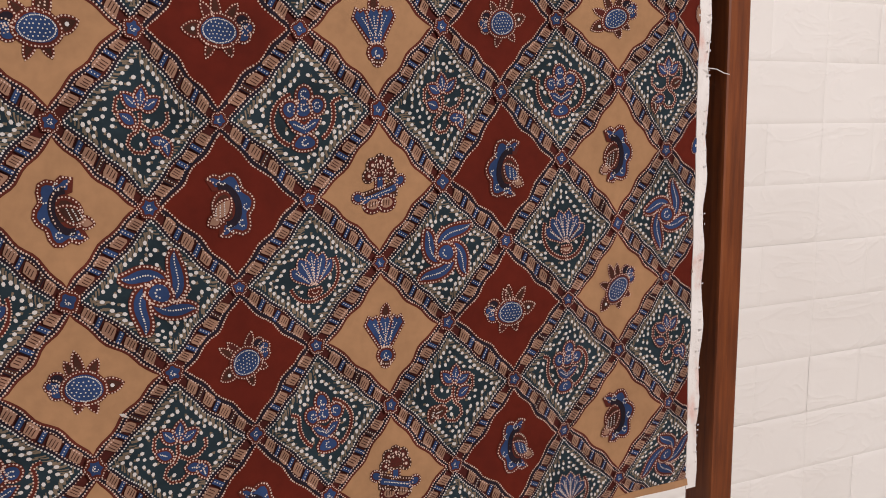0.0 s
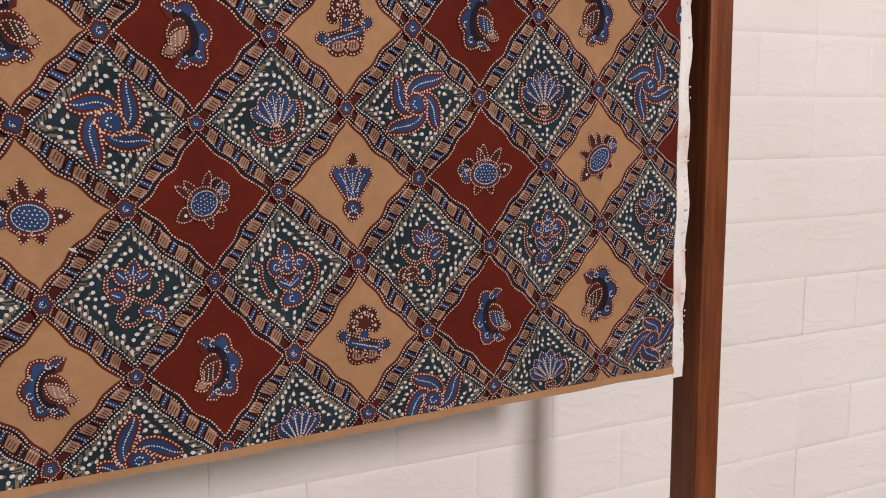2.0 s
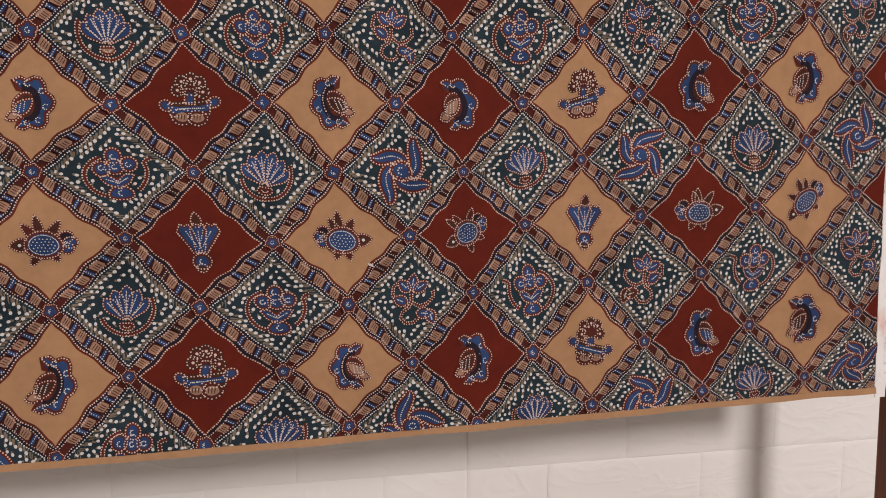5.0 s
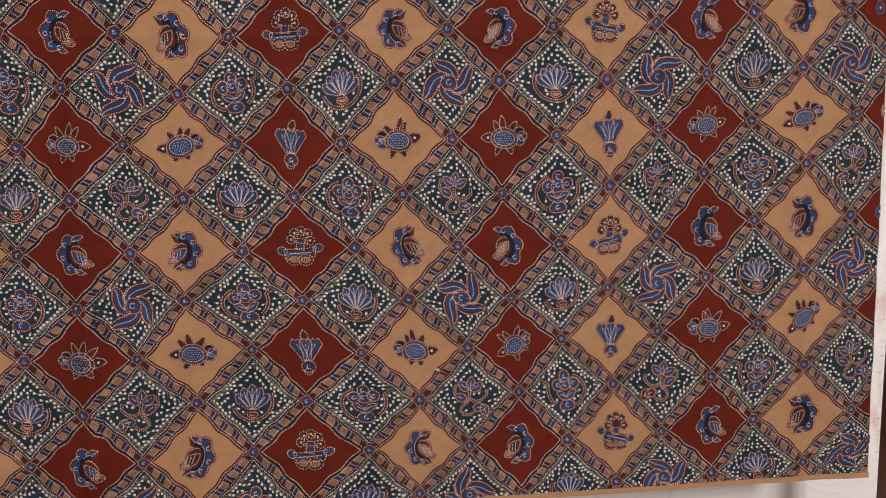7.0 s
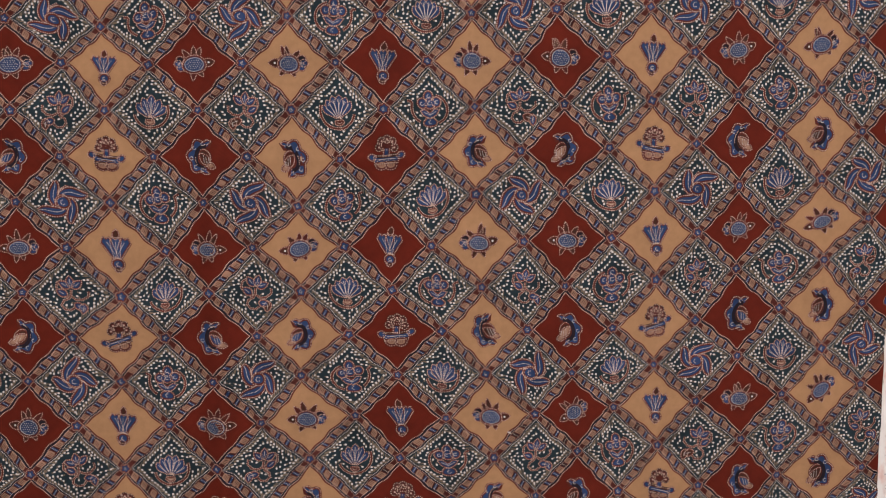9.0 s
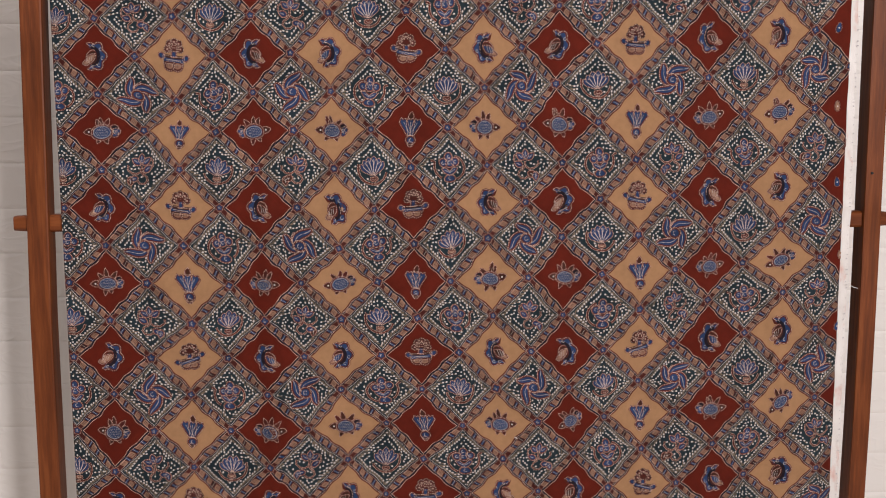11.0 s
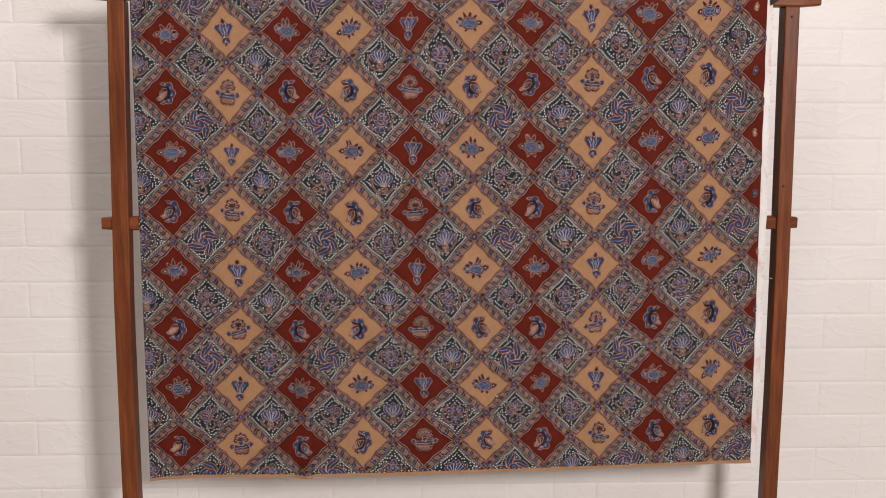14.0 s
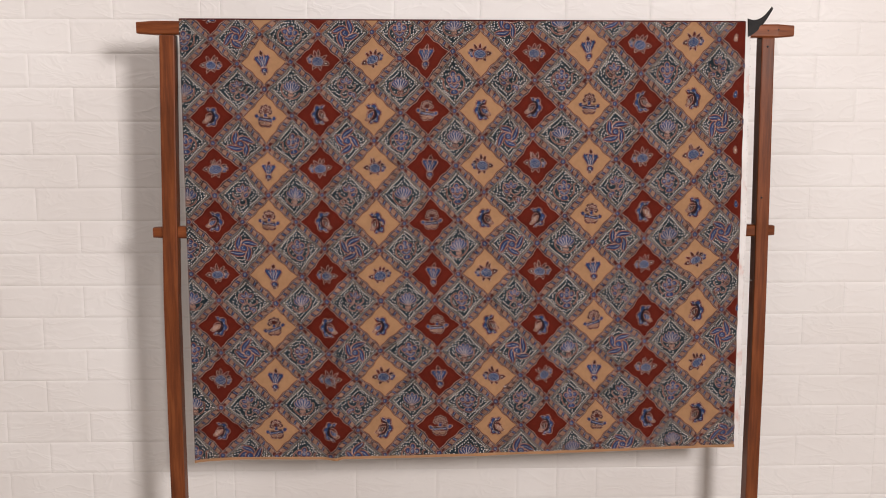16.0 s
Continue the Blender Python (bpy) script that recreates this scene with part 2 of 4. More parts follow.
def lattice(u, v):
    """Where column u and row v of the pattern lie on the cloth: x, z."""
    u += 0.006 * noise.noise((u * 6.0, v * 6.0, 4.3))
    v += 0.006 * noise.noise((u * 6.0, v * 6.0, 7.7))
    i, j = (u - 4.5) / 4.5, (v - 3.5) / 3.5
    x = XC[0] + XC[1] * i + XC[2] * j + XC[3] * i * i + XC[4] * i * j + XC[5] * j * j + XC[6] * i ** 3 + XC[7] * i * i * j + XC[8] * i * j * j + XC[9] * j ** 3
    z = ZC[0] + ZC[1] * i + ZC[2] * j + ZC[3] * i * i + ZC[4] * i * j + ZC[5] * j * j + ZC[6] * i ** 3 + ZC[7] * i * i * j + ZC[8] * i * j * j + ZC[9] * j ** 3
    for a, b, dx, dz in SIDE_DRIFT + TIP_DRIFT:
        d = (u - a) ** 2 + (v - b) ** 2
        if d < 1.0:
            g = 0.001 * math.exp(-d / 0.2)
            x, z = x + dx * g, z + dz * g
    return x, z


# places where the hand-drawn grid strays, in millimetres
SIDE_DRIFT = [(4.5, 0, -1.7, 8.7), (7.5, 0, -3.8, 7.6), (0.5, 2, 7.8, 2.6), (3.5, 3, 0.4, -4.4), (8.5, 3, -0.8, 5.4), (1.5, 4, 6.5, -3.2), (4.5, 4, -3.9, -2.1), (8.5, 4, -5.2, 1.7), (9.5, 4, 7.6, 0.8),
        (4.5, 5, 3.1, 1.7), (6.5, 5, -1.8, -2.9), (7.5, 5, -4.8, -1.4), (8.5, 5, -3.2, 4.2), (3.5, 6, 3.7, 6.2), (4.5, 6, 3.7, -0.4), (5.5, 6, 5.1, 0.5), (6.5, 6, -3.5, 3.1), (7.5, 6, -5.7, 2),
        (3.5, 7, 0.3, 6.2), (4.5, 7, 7.8, 2.3), (5.5, 7, 2.9, 1.3), (7.5, 7, -3.6, -2.8), (8.5, 7, -5.7, -1.8), (9.5, 7, 4, -7.2)]
TIP_DRIFT = [(1, -0.5, -8.2, 4.2), (6, -0.5, -5.4, -4.9), (1, 1.5, 1.1, -10.3), (6, 1.5, -6.4, 1.5), (3, 3.5, 1.6, -5.1), (5, 3.5, -2.7, 4.8), (6, 3.5, -4.3, 2.6), (1, 4.5, 5.6, -4.6), (6, 4.5, -5.9, -2.2),
        (8, 4.5, -4.8, 5.9), (9, 4.5, 2.3, 7.1), (3, 5.5, -5.4, 4.5), (4, 5.5, 1.3, 2.4), (6, 5.5, -1.1, -3.2), (7, 5.5, -5, 1), (8, 5.5, -4, 2.1), (0, 6.5, -3.2, -7.6), (3, 6.5, 1, 6.8),
        (4, 6.5, -0.3, 4.1), (5, 6.5, 6.2, 0.7), (6, 6.5, 3, 2.8), (7, 6.5, -1.9, 2.5), (5, 7.5, 4.7, 5.9), (6, 7.5, 4.4, -2.7), (8, 7.5, 0.9, -3.8), (9, 7.5, 0.6, -8)]
XC = (-0.0035, 0.4693, 0.0169, -0.0024, 0.0093, 0.0008, -0.0051, -0.0032, 0.0007, -0.004)
ZC = (0.902, 0.0085, -0.3662, 0.0102, -0.0045, -0.0009, 0.0025, 0.0049, 0.0076, 0.0019)
STEP = 0.00022     # height of one layer of dye or wax

cloth = tagged(new("batik_cloth"), "red, tan and blue diamond-patterned batik cloth draped over a rack", "cloth")


def sheet():
    """The cotton itself: front, over the rail, and a shorter fall behind."""
    bm = bmesh.new()
    cols, front, back = 130, 104, 30
    grid = []
    for a in range(cols + 1):
        s = a / cols
        line = []
        for k in range(front + 1):
            t = k / front
            x = CLOTH_LEFT + s * (right_edge(CLOTH_TOP - t * 0.85) - CLOTH_LEFT)
            z = CLOTH_TOP + t * (hem_edge(x) - 0.0045 - CLOTH_TOP)
            line.append((x, drape(x, z) + 0.0014, z))
        line.reverse()
        x = line[-1][0]
        for k in range(1, 7):
            g = math.pi * k / 7
            line.append((x, 0.0225 - 0.0225 * math.cos(g) + 0.0005, CLOTH_TOP + 0.0035 * math.sin(g)))
        for k in range(back + 1):
            z = CLOTH_TOP - k / back * 0.72
            line.append((x * 0.995, 0.046 + 0.003 * math.sin(7 * x + 3 * z), z))
        grid.append([bm.verts.new(p) for p in line])
    for a, b in zip(grid, grid[1:]):
        for k in range(len(a) - 1):
            bm.faces.new((a[k], b[k], b[k + 1], a[k + 1]))
    bmesh.ops.recalc_face_normals(bm, faces=bm.faces[:])
    for f in bm.faces:
        f.smooth = True
    return part("ground_cloth", bm, MAROON, cloth, "dark dyed cotton ground between the printed bands")


sheet()


def strip(name, path, width, mat, label, side):
    """A flat band that runs along a path of (x, z), laid on the cloth."""
    bm = bmesh.new()
    prev = None
    for k, (x, z, w) in enumerate(path):
        row = []
        for q in range(4):
            d = w * q / 3
            px, pz = (x + d, z) if side == "x" else (x, z - d)
            row.append(bm.verts.new((px, drape(px, pz) - 0.0009 - (0.0012 * math.sin(k * 0.5) * q / 3 if side == "x" else 0.0004 * q), pz)))
        if prev:
            for q in range(3):
                bm.faces.new((prev[q], row[q], row[q + 1], prev[q + 1]))
        prev = row
    bmesh.ops.recalc_face_normals(bm, faces=bm.faces[:])
    ob = part(name, bm, mat, cloth, label)
    sol = ob.modifiers.new("thickness", "SOLIDIFY")
    sol.thickness = 0.0007
    return ob


edge_path = []
for k in range(171):
    z = CLOTH_TOP + 0.001 - k / 170 * (CLOTH_TOP - 0.4825)
    edge_path.append((right_edge(z) - 0.0008 + 0.0012 * noise.noise((z * 30, 1, 1)), z, 0.0118 + 0.0022 * noise.noise((z * 9, 3, 1)) + 0.0010 * noise.noise((z * 90, 3, 1)) - (0.002 if z > 1.1 else 0)))
strip("selvedge", edge_path, 0.014, SELVEDGE, "white undyed frayed cloth edge with pink stains", "x")
hem_path = []
for k in range(161):
    x = CLOTH_LEFT + k / 160 * (right_edge(0.49) - CLOTH_LEFT)
    hem_path.append((x, hem_edge(x) + 0.0006 * noise.noise((x * 25, 0, 3)), 0.0052 + 0.0012 * noise.noise((x * 12, 2, 3))))
strip("hem", hem_path, 0.008, TAN, "narrow plain tan hem along the bottom", "z")


def stitches():
    """Short dark weft ends along the outer third of the white edge."""
    bm = bmesh.new()
    q = random.Random(3)
    z = CLOTH_TOP - 0.01
    while z > 0.50:
        x = right_edge(z) + 0.0076 + q.uniform(-0.001, 0.001)
        h, w = q.uniform(0.0006, 0.0022), q.uniform(0.0006, 0.0022)
        y = drape(x, z) - 0.0030
        bm.faces.new([bm.verts.new(c) for c in ((x, y, z), (x + w, y, z + 0.0004), (x + w, y, z + h), (x, y, z + h))])
        z -= q.uniform(0.004, 0.016)
    return part("weft_ends", bm, GREY_THREAD, cloth, "short grey weft ends in the white edge")


GREY_THREAD = plain("grey_thread", (0.36, 0.35, 0.38), (0.52, 0.50, 0.52), 300, 0.9)
stitches()


def thread(points, r):
    cu = bpy.data.curves.new("loose_thread", "CURVE")
    cu.dimensions, cu.bevel_depth, cu.bevel_resolution = "3D", r, 1
    sp = cu.splines.new("POLY")
    sp.points.add(len(points) - 1)
    for p, q in zip(sp.points, points):
        p.co = (*q, 1)
    ob = new("loose_thread", cu)
    cu.materials.append(SELVEDGE)
    ob.parent = cloth


thread([(0.556, -0.002, 0.838), (0.562, -0.006, 0.837), (0.567, -0.009, 0.834), (0.572, -0.010, 0.833)], 0.0004)


# ---- the batik cloth: printed pattern ----
def inside(x, z):
    return x > CLOTH_LEFT + 0.0008 and x < right_edge(z) and z < CLOTH_TOP - 0.0005 and z > hem_edge(x)


def clipped(pts):
    """A polygon of (x, z), cut off at the cloth's four edges."""
    tests = (lambda p: p[0] - CLOTH_LEFT - 0.0008, lambda p: right_edge(p[1]) - p[0], lambda p: CLOTH_TOP - 0.0005 - p[1], lambda p: p[1] - hem_edge(p[0]))
    for d in tests:
        out = []
        for a, b in zip(pts, pts[1:] + pts[:1]):
            da, db = d(a), d(b)
            if da >= 0:
                out.append(a)
            if (da >= 0) != (db >= 0):
                k = da / (da - db)
                out.append((a[0] + k * (b[0] - a[0]), a[1] + k * (b[1] - a[1])))
        pts = out
        if len(pts) < 3:
            return []
    return pts


class Print:
    """Dye and wax shapes in the pattern's columns and rows, in thin layers on the cotton."""

    def __init__(self, u=0.0, v=0.0, turn=0.0, size=1.0, mirror=1):
        self.verts, self.faces, self.inks = [], [], []
        self.taken = []
        self.set(u, v, turn, size, mirror)

    def set(self, u, v, turn=0.0, size=1.0, mirror=1):
        c, s = math.cos(radians(turn)) * size, math.sin(radians(turn)) * size
        self.at = (u, v, c, s, mirror)

    def poly(self, pts, ink, layer):
        u, v, c, s, mir = self.at
        w = [lattice(u + mir * a * c - b * s, v + mir * a * s + b * c) for a, b in pts]
        if not all(inside(*p) for p in w):
            w = clipped(w)
            if not w:
                return
        k = len(self.verts)
        h = STEP * layer + 0.0001
        self.verts += [(x, drape(x, z) - h, z) for x, z in w]
        n = list(range(k, k + len(w)))
        area = sum(w[q][0] * w[(q + 1) % len(w)][1] - w[(q + 1) % len(w)][0] * w[q][1] for q in range(len(w)))
        self.faces.append(n if area > 0 else n[::-1])
        self.inks.append(INKS.index(ink))

    def dot(self, a, b, r, ink, layer, n=6):
        self.poly([(a + r * math.cos(6.2832 * k / n + 0.3), b + r * math.sin(6.2832 * k / n + 0.3)) for k in range(n)], ink, layer)

    def ribbon(self, path, w0, w1, ink, layer, closed=False):
        m = len(path)
        off = []
        for k in range(m):
            p, q = (path[k - 1], path[(k + 1) % m]) if closed else (path[max(0, k - 1)], path[min(m - 1, k + 1)])
            dx, dy = q[0] - p[0], q[1] - p[1]
            ln = math.hypot(dx, dy) or 1
            w = (w0 + (w1 - w0) * k / max(1, m - 1)) / 2
            off.append((-dy / ln * w, dx / ln * w))
        for k in range(m if closed else m - 1):
            q = (k + 1) % m
            a, b, oa, ob = path[k], path[q], off[k], off[q]
            self.poly([(a[0] + oa[0], a[1] + oa[1]), (b[0] + ob[0], b[1] + ob[1]), (b[0] - ob[0], b[1] - ob[1]), (a[0] - oa[0], a[1] - oa[1])], ink, layer)

    def beads(self, path, gap, r, ink, layer, closed=False, jit=0.12, n=5):
        pts = path + path[:1] if closed else path
        left = gap * 0.5
        for a, b in zip(pts, pts[1:]):
            ln = math.hypot(b[0] - a[0], b[1] - a[1])
            while left < ln:
                k = left / ln
                self.dot(a[0] + k * (b[0] - a[0]) + R.gauss(0, r * jit), a[1] + k * (b[1] - a[1]) + R.gauss(0, r * jit), r * R.uniform(0.8, 1.15), ink, layer, n)
                left += gap * R.uniform(0.85, 1.15)
            left -= ln

    def shape(self, path, fill, layer, edge=EDGE, bead=PINK, w=0.024, gap=0.0175):
        """A filled shape with a dark dyed edge and a row of wax beads round it."""
        w *= 2.15
        self.keep(path + path[:1], 0.5 * w + 0.008)
        self.ribbon(path, w, w, edge, layer, True)
        self.poly(path, fill, layer + 1)
        cx = sum(p[0] for p in path) / len(path)
        cy = sum(p[1] for p in path) / len(path)
        out = []
        m = len(path)
        for k in range(m):
            p, q = path[k - 1], path[(k + 1) % m]
            dx, dy = q[0] - p[0], q[1] - p[1]
            ln = math.hypot(dx, dy) or 1
            nx, ny = dy / ln, -dx / ln
            if nx * (path[k][0] - cx) + ny * (path[k][1] - cy) < 0:
                nx, ny = -nx, -ny
            out.append((path[k][0] + nx * w * 0.33, path[k][1] + ny * w * 0.33))
        self.beads(out, gap * 0.9, 0.0048, bead, layer + 2, True)

    def keep(self, path, room):
        """Marks the ground round a path as taken, in the diamond's own columns and rows."""
        _, _, c, s, mir = self.at
        pts = [(mir * a * c - b * s, mir * a * s + b * c) for a, b in path]
        for (xa, ya), (xb, yb) in zip(pts, pts[1:]):
            n = max(1, int(math.hypot(xb - xa, yb - ya) / 0.014))
            self.taken += [(xa + (xb - xa) * k / n, ya + (yb - ya) * k / n, room) for k in range(n + 1)]

    def stem(self, path, layer, w=0.024):
        """A red stem with a row of wax beads along each side."""
        self.keep(path, 0.024)
        self.ribbon(path, w, w * 0.75, EDGE, layer)
        for e in (-0.42, 0.42):
            side = []
            for k in range(len(path)):
                p, q = path[max(0, k - 1)], path[min(len(path) - 1, k + 1)]
                ln = math.hypot(q[0] - p[0], q[1] - p[1]) or 1
                side.append((path[k][0] - (q[1] - p[1]) / ln * w * e, path[k][1] + (q[0] - p[0]) / ln * w * e))
            self.beads(side, 0.0155, 0.0046, PINK, layer + 1)

    def done(self, name, parent, label=""):
        if not self.faces:
            return None
        me = bpy.data.meshes.new(name)
        me.from_pydata(self.verts, [], self.faces)
        used = sorted(set(self.inks))
        for k in used:
            me.materials.append(INKS[k])
        me.polygons.foreach_set("material_index", [used.index(k) for k in self.inks])
        me.update()
        ob = new(name, me)
        ob.parent = parent
        if label:
            tagged(ob, label)
        return ob


R = random.Random(11)


def oval(cx, cy, rx, ry, turn=0.0, n=18, wob=0.0):
    c, s = math.cos(radians(turn)), math.sin(radians(turn))
    out = []
    for k in range(n):
        g = 6.28318 * k / n
        q = 1 + wob * math.sin(3 * g + cx * 40) + wob * R.uniform(-0.4, 0.4)
        a, b = rx * q * math.cos(g), ry * q * math.sin(g)
        out.append((cx + a * c - b * s, cy + a * s + b * c))
    return out


def leaf(cx, cy, length, width, turn, n=7):
    """A pointed leaf that starts at (cx, cy) and runs along turn."""
    c, s = math.cos(radians(turn)), math.sin(radians(turn))
    up = [(length * k / n, width / 2 * math.sin(math.pi * (k / n) ** 0.8)) for k in range(n + 1)]
    pts = up + [(a, -b) for a, b in up[-2:0:-1]]
    return [(cx + a * c - b * s, cy + a * s + b * c) for a, b in pts]


def petal(cx, cy, length, width, turn, n=8):
    """A petal with a narrow foot and a broad round end."""
    c, s = math.cos(radians(turn)), math.sin(radians(turn))
    up = [(length * k / n, width / 2 * math.sin(math.pi * min(1.0, 0.04 + 0.96 * (k / n) ** 1.9)) ** 0.85) for k in range(n + 1)]
    pts = up + [(a, -b) for a, b in up[-2:0:-1]]
    return [(cx + a * c - b * s, cy + a * s + b * c) for a, b in pts]


def arc(cx, cy, r, g0, g1, n=12, squash=1.0):
    return [(cx + r * math.cos(radians(g0 + (g1 - g0) * k / n)), cy + squash * r * math.sin(radians(g0 + (g1 - g0) * k / n))) for k in range(n + 1)]


def curl_ring(p, cx, cy, r, layer):
    p.beads(arc(cx, cy, r, R.uniform(0, 90), R.uniform(260, 330), 8), r * 0.75, 0.0044, WAX, layer)


def diamond_path(radius, pinch, per=12, wave=0.010):
    """The wavy outline of one diamond, corner to corner."""
    corners = [(1, 0), (0, 1), (-1, 0), (0, -1)]
    out = []
    for c in range(4):
        a, b = corners[c], corners[(c + 1) % 4]
        ph = R.uniform(0, 6.28)
        for k in range(per):
            s = k / per
            r = radius + pinch * abs(2 * s - 1) ** 3 + wave * math.sin(6.28 * s * 2.2 + ph) * math.sin(math.pi * s)
            out.append(((a[0] + (b[0] - a[0]) * s) * r, (a[1] + (b[1] - a[1]) * s) * r))
    return out


def fill_diamond(p, path, ink, layer):
    """Fills the outline in small facets, so that it follows the drape."""
    rings = 8
    m = len(path)
    for k in range(rings):
        a, b = k / rings, (k + 1) / rings
        for q in range(m):
            w = (q + 1) % m
            quad = [(path[q][0] * b, path[q][1] * b), (path[w][0] * b, path[w][1] * b)]
            quad += [(path[w][0] * a, path[w][1] * a), (path[q][0] * a, path[q][1] * a)] if k else [(0, 0)]
            p.poly(quad, ink, layer)


def grown(path, d):
    out = []
    m = len(path)
    for k in range(m):
        a, b = path[k - 1], path[(k + 1) % m]
        dx, dy = b[0] - a[0], b[1] - a[1]
        ln = math.hypot(dx, dy) or 1
        out.append((path[k][0] + dy / ln * d, path[k][1] - dx / ln * d))
    return out


# --- motifs on the plain diamonds ---
def motif_seed(p, head):
    """A dotted blue oval with long pointed leaves above and below, a lobed rosette at one end and a dark leaf at the other."""
    L = 3
    wide, tall = R.uniform(0.088, 0.1), R.uniform(0.064, 0.080)
    for g, ln in ((-58, 0.12), (-90, 0.125), (-120, 0.115), (62, 0.09), (112, 0.095)):
        g += R.uniform(-13, 13)
        p.shape(leaf(wide * 0.62 * math.cos(radians(g)), tall * 0.7 * math.sin(radians(g)), ln * R.uniform(0.85, 1.1), 0.034, g), BROWN if R.random() < 0.7 else MAROON, L, w=0.013, gap=0.018)
    end = (0 if head > 0 else 180) + R.uniform(-22, 8)
    p.shape(leaf(wide * 0.86 * head, 0.0, 0.105, 0.060, end), BROWN, L, w=0.016, gap=0.018)
    p.dot((wide * 0.86 + 0.055) * head, 0.055 * math.sin(radians(end)), 0.011, WAX, L + 4)
    for k in range(3):
        cx, cy = -head * (wide + 0.028 + 0.026 * math.cos(radians(80 * (k - 1)))), -0.01 + 0.038 * (k - 1)
        p.shape(oval(cx, cy, 0.031, 0.026, 0, 10), BLUE if k else NAVY, L, w=0.015)
    curl_ring(p, -head * (wide + 0.036), -0.006, 0.016, L + 5)
    p.shape(oval(0, 0.004, wide, tall, R.uniform(-10, 10), 20, 0.03), BLUE, L + 2)
    p.beads(oval(0, 0.004, wide * 0.90, tall * 0.90, 0, 20), 0.0088, 0.0042, WAX, L + 5, True, n=4)
    for a in range(-5, 6):
        for b in range(-4, 5):
            x, y = a * 0.0215 + (b % 2) * 0.0105, b * 0.019
            if (x / (wide * 0.78)) ** 2 + (y / (tall * 0.76)) ** 2 < 1:
                p.dot(x + R.gauss(0, 0.002), y + 0.004 + R.gauss(0, 0.002), 0.0042, WAX, L + 5, 5)


def motif_curl(p, side):
    """A scalloped blue crescent with rings, and a small striped leaf inside."""
    L = 3
    outer, inner = [], []
    for k in range(25):
        g = -115 + 230 * k / 24
        r = 0.136 + 0.018 * math.cos(radians(g * 6.2))
        outer.append((side * (r * 0.82 * math.cos(radians(g)) - 0.02), r * math.sin(radians(g))))
    for k in range(13):
        g = 100 - 200 * k / 12
        inner.append((side * (0.070 * math.cos(radians(g)) - 0.045), 0.096 * math.sin(radians(g))))
    p.shape(oval(-side * 0.030, 0.012, 0.050, 0.062, 0, 14, 0.06), BROWN, L)
    p.shape(outer + inner, BLUE, L + 1)
    p.ribbon([(q[0] + side * 0.012, q[1]) for q in inner], 0.034, 0.034, NAVY, L + 3)
    for g in (-88, -38, 12, 58, 96):
        curl_ring(p, side * (0.116 * 0.82 * math.cos(radians(g)) - 0.018), 0.116 * math.sin(radians(g)), 0.015, L + 4)
    p.shape(leaf(-side * 0.09, 0.055, 0.12, 0.06, -40 if side > 0 else 220), R.choice((SAND, BLUE, BROWN)), L + 3, w=0.014)
    for k in range(3):
        p.beads([(-side * (0.03 + 0.024 * k), -0.02 + 0.012 * k), (-side * (0.045 + 0.024 * k), 0.05)], 0.0115, 0.0039, WAX, L + 6)
    p.shape(leaf(-side * 0.075, 0.06, 0.06, 0.04, 160 if side > 0 else 20), SAND, L + 3, w=0.014)


def motif_bud(p, flip):
    """Three fluted blue petals over a small bud."""
    L = 3
    f = flip
    for g in (-52, 0, 52):
        tip = (0.085 * math.sin(radians(g)) * 1.15, -f * (0.115 * math.cos(radians(g)) + (0.02 if g else -0.02)))
        base = (0.018 * math.sin(radians(g)), f * 0.06)
        w = 0.034
        path = [(base[0] - 0.012, base[1]), (tip[0] - w, tip[1] + f * 0.02), (tip[0] - w * 0.5, tip[1] - f * 0.012), (tip[0], tip[1] + f * 0.004), (tip[0] + w * 0.6, tip[1] - f * 0.010), (tip[0] + w, tip[1] + f * 0.02), (base[0] + 0.012, base[1])]
        p.shape(path, BLUE, L, w=0.02)
        p.beads([(tip[0] * 0.95, tip[1] + f * 0.02), (base[0], base[1] - f * 0.03)], 0.0115, 0.0039, WAX, L + 3)
    p.shape(oval(0.004, f * 0.115, 0.037, 0.033, 0, 12), BLUE, L)
    curl_ring(p, 0.004, f * 0.115, 0.014, L + 3)
    p.shape(leaf(0, -f * 0.10, 0.075, 0.035, -90 * f + R.uniform(-12, 12)), BROWN, L - 1, w=0.016)
    p.shape(oval(0.0, f * 0.158, 0.022, 0.018, 0, 8), BROWN, L, w=0.014)


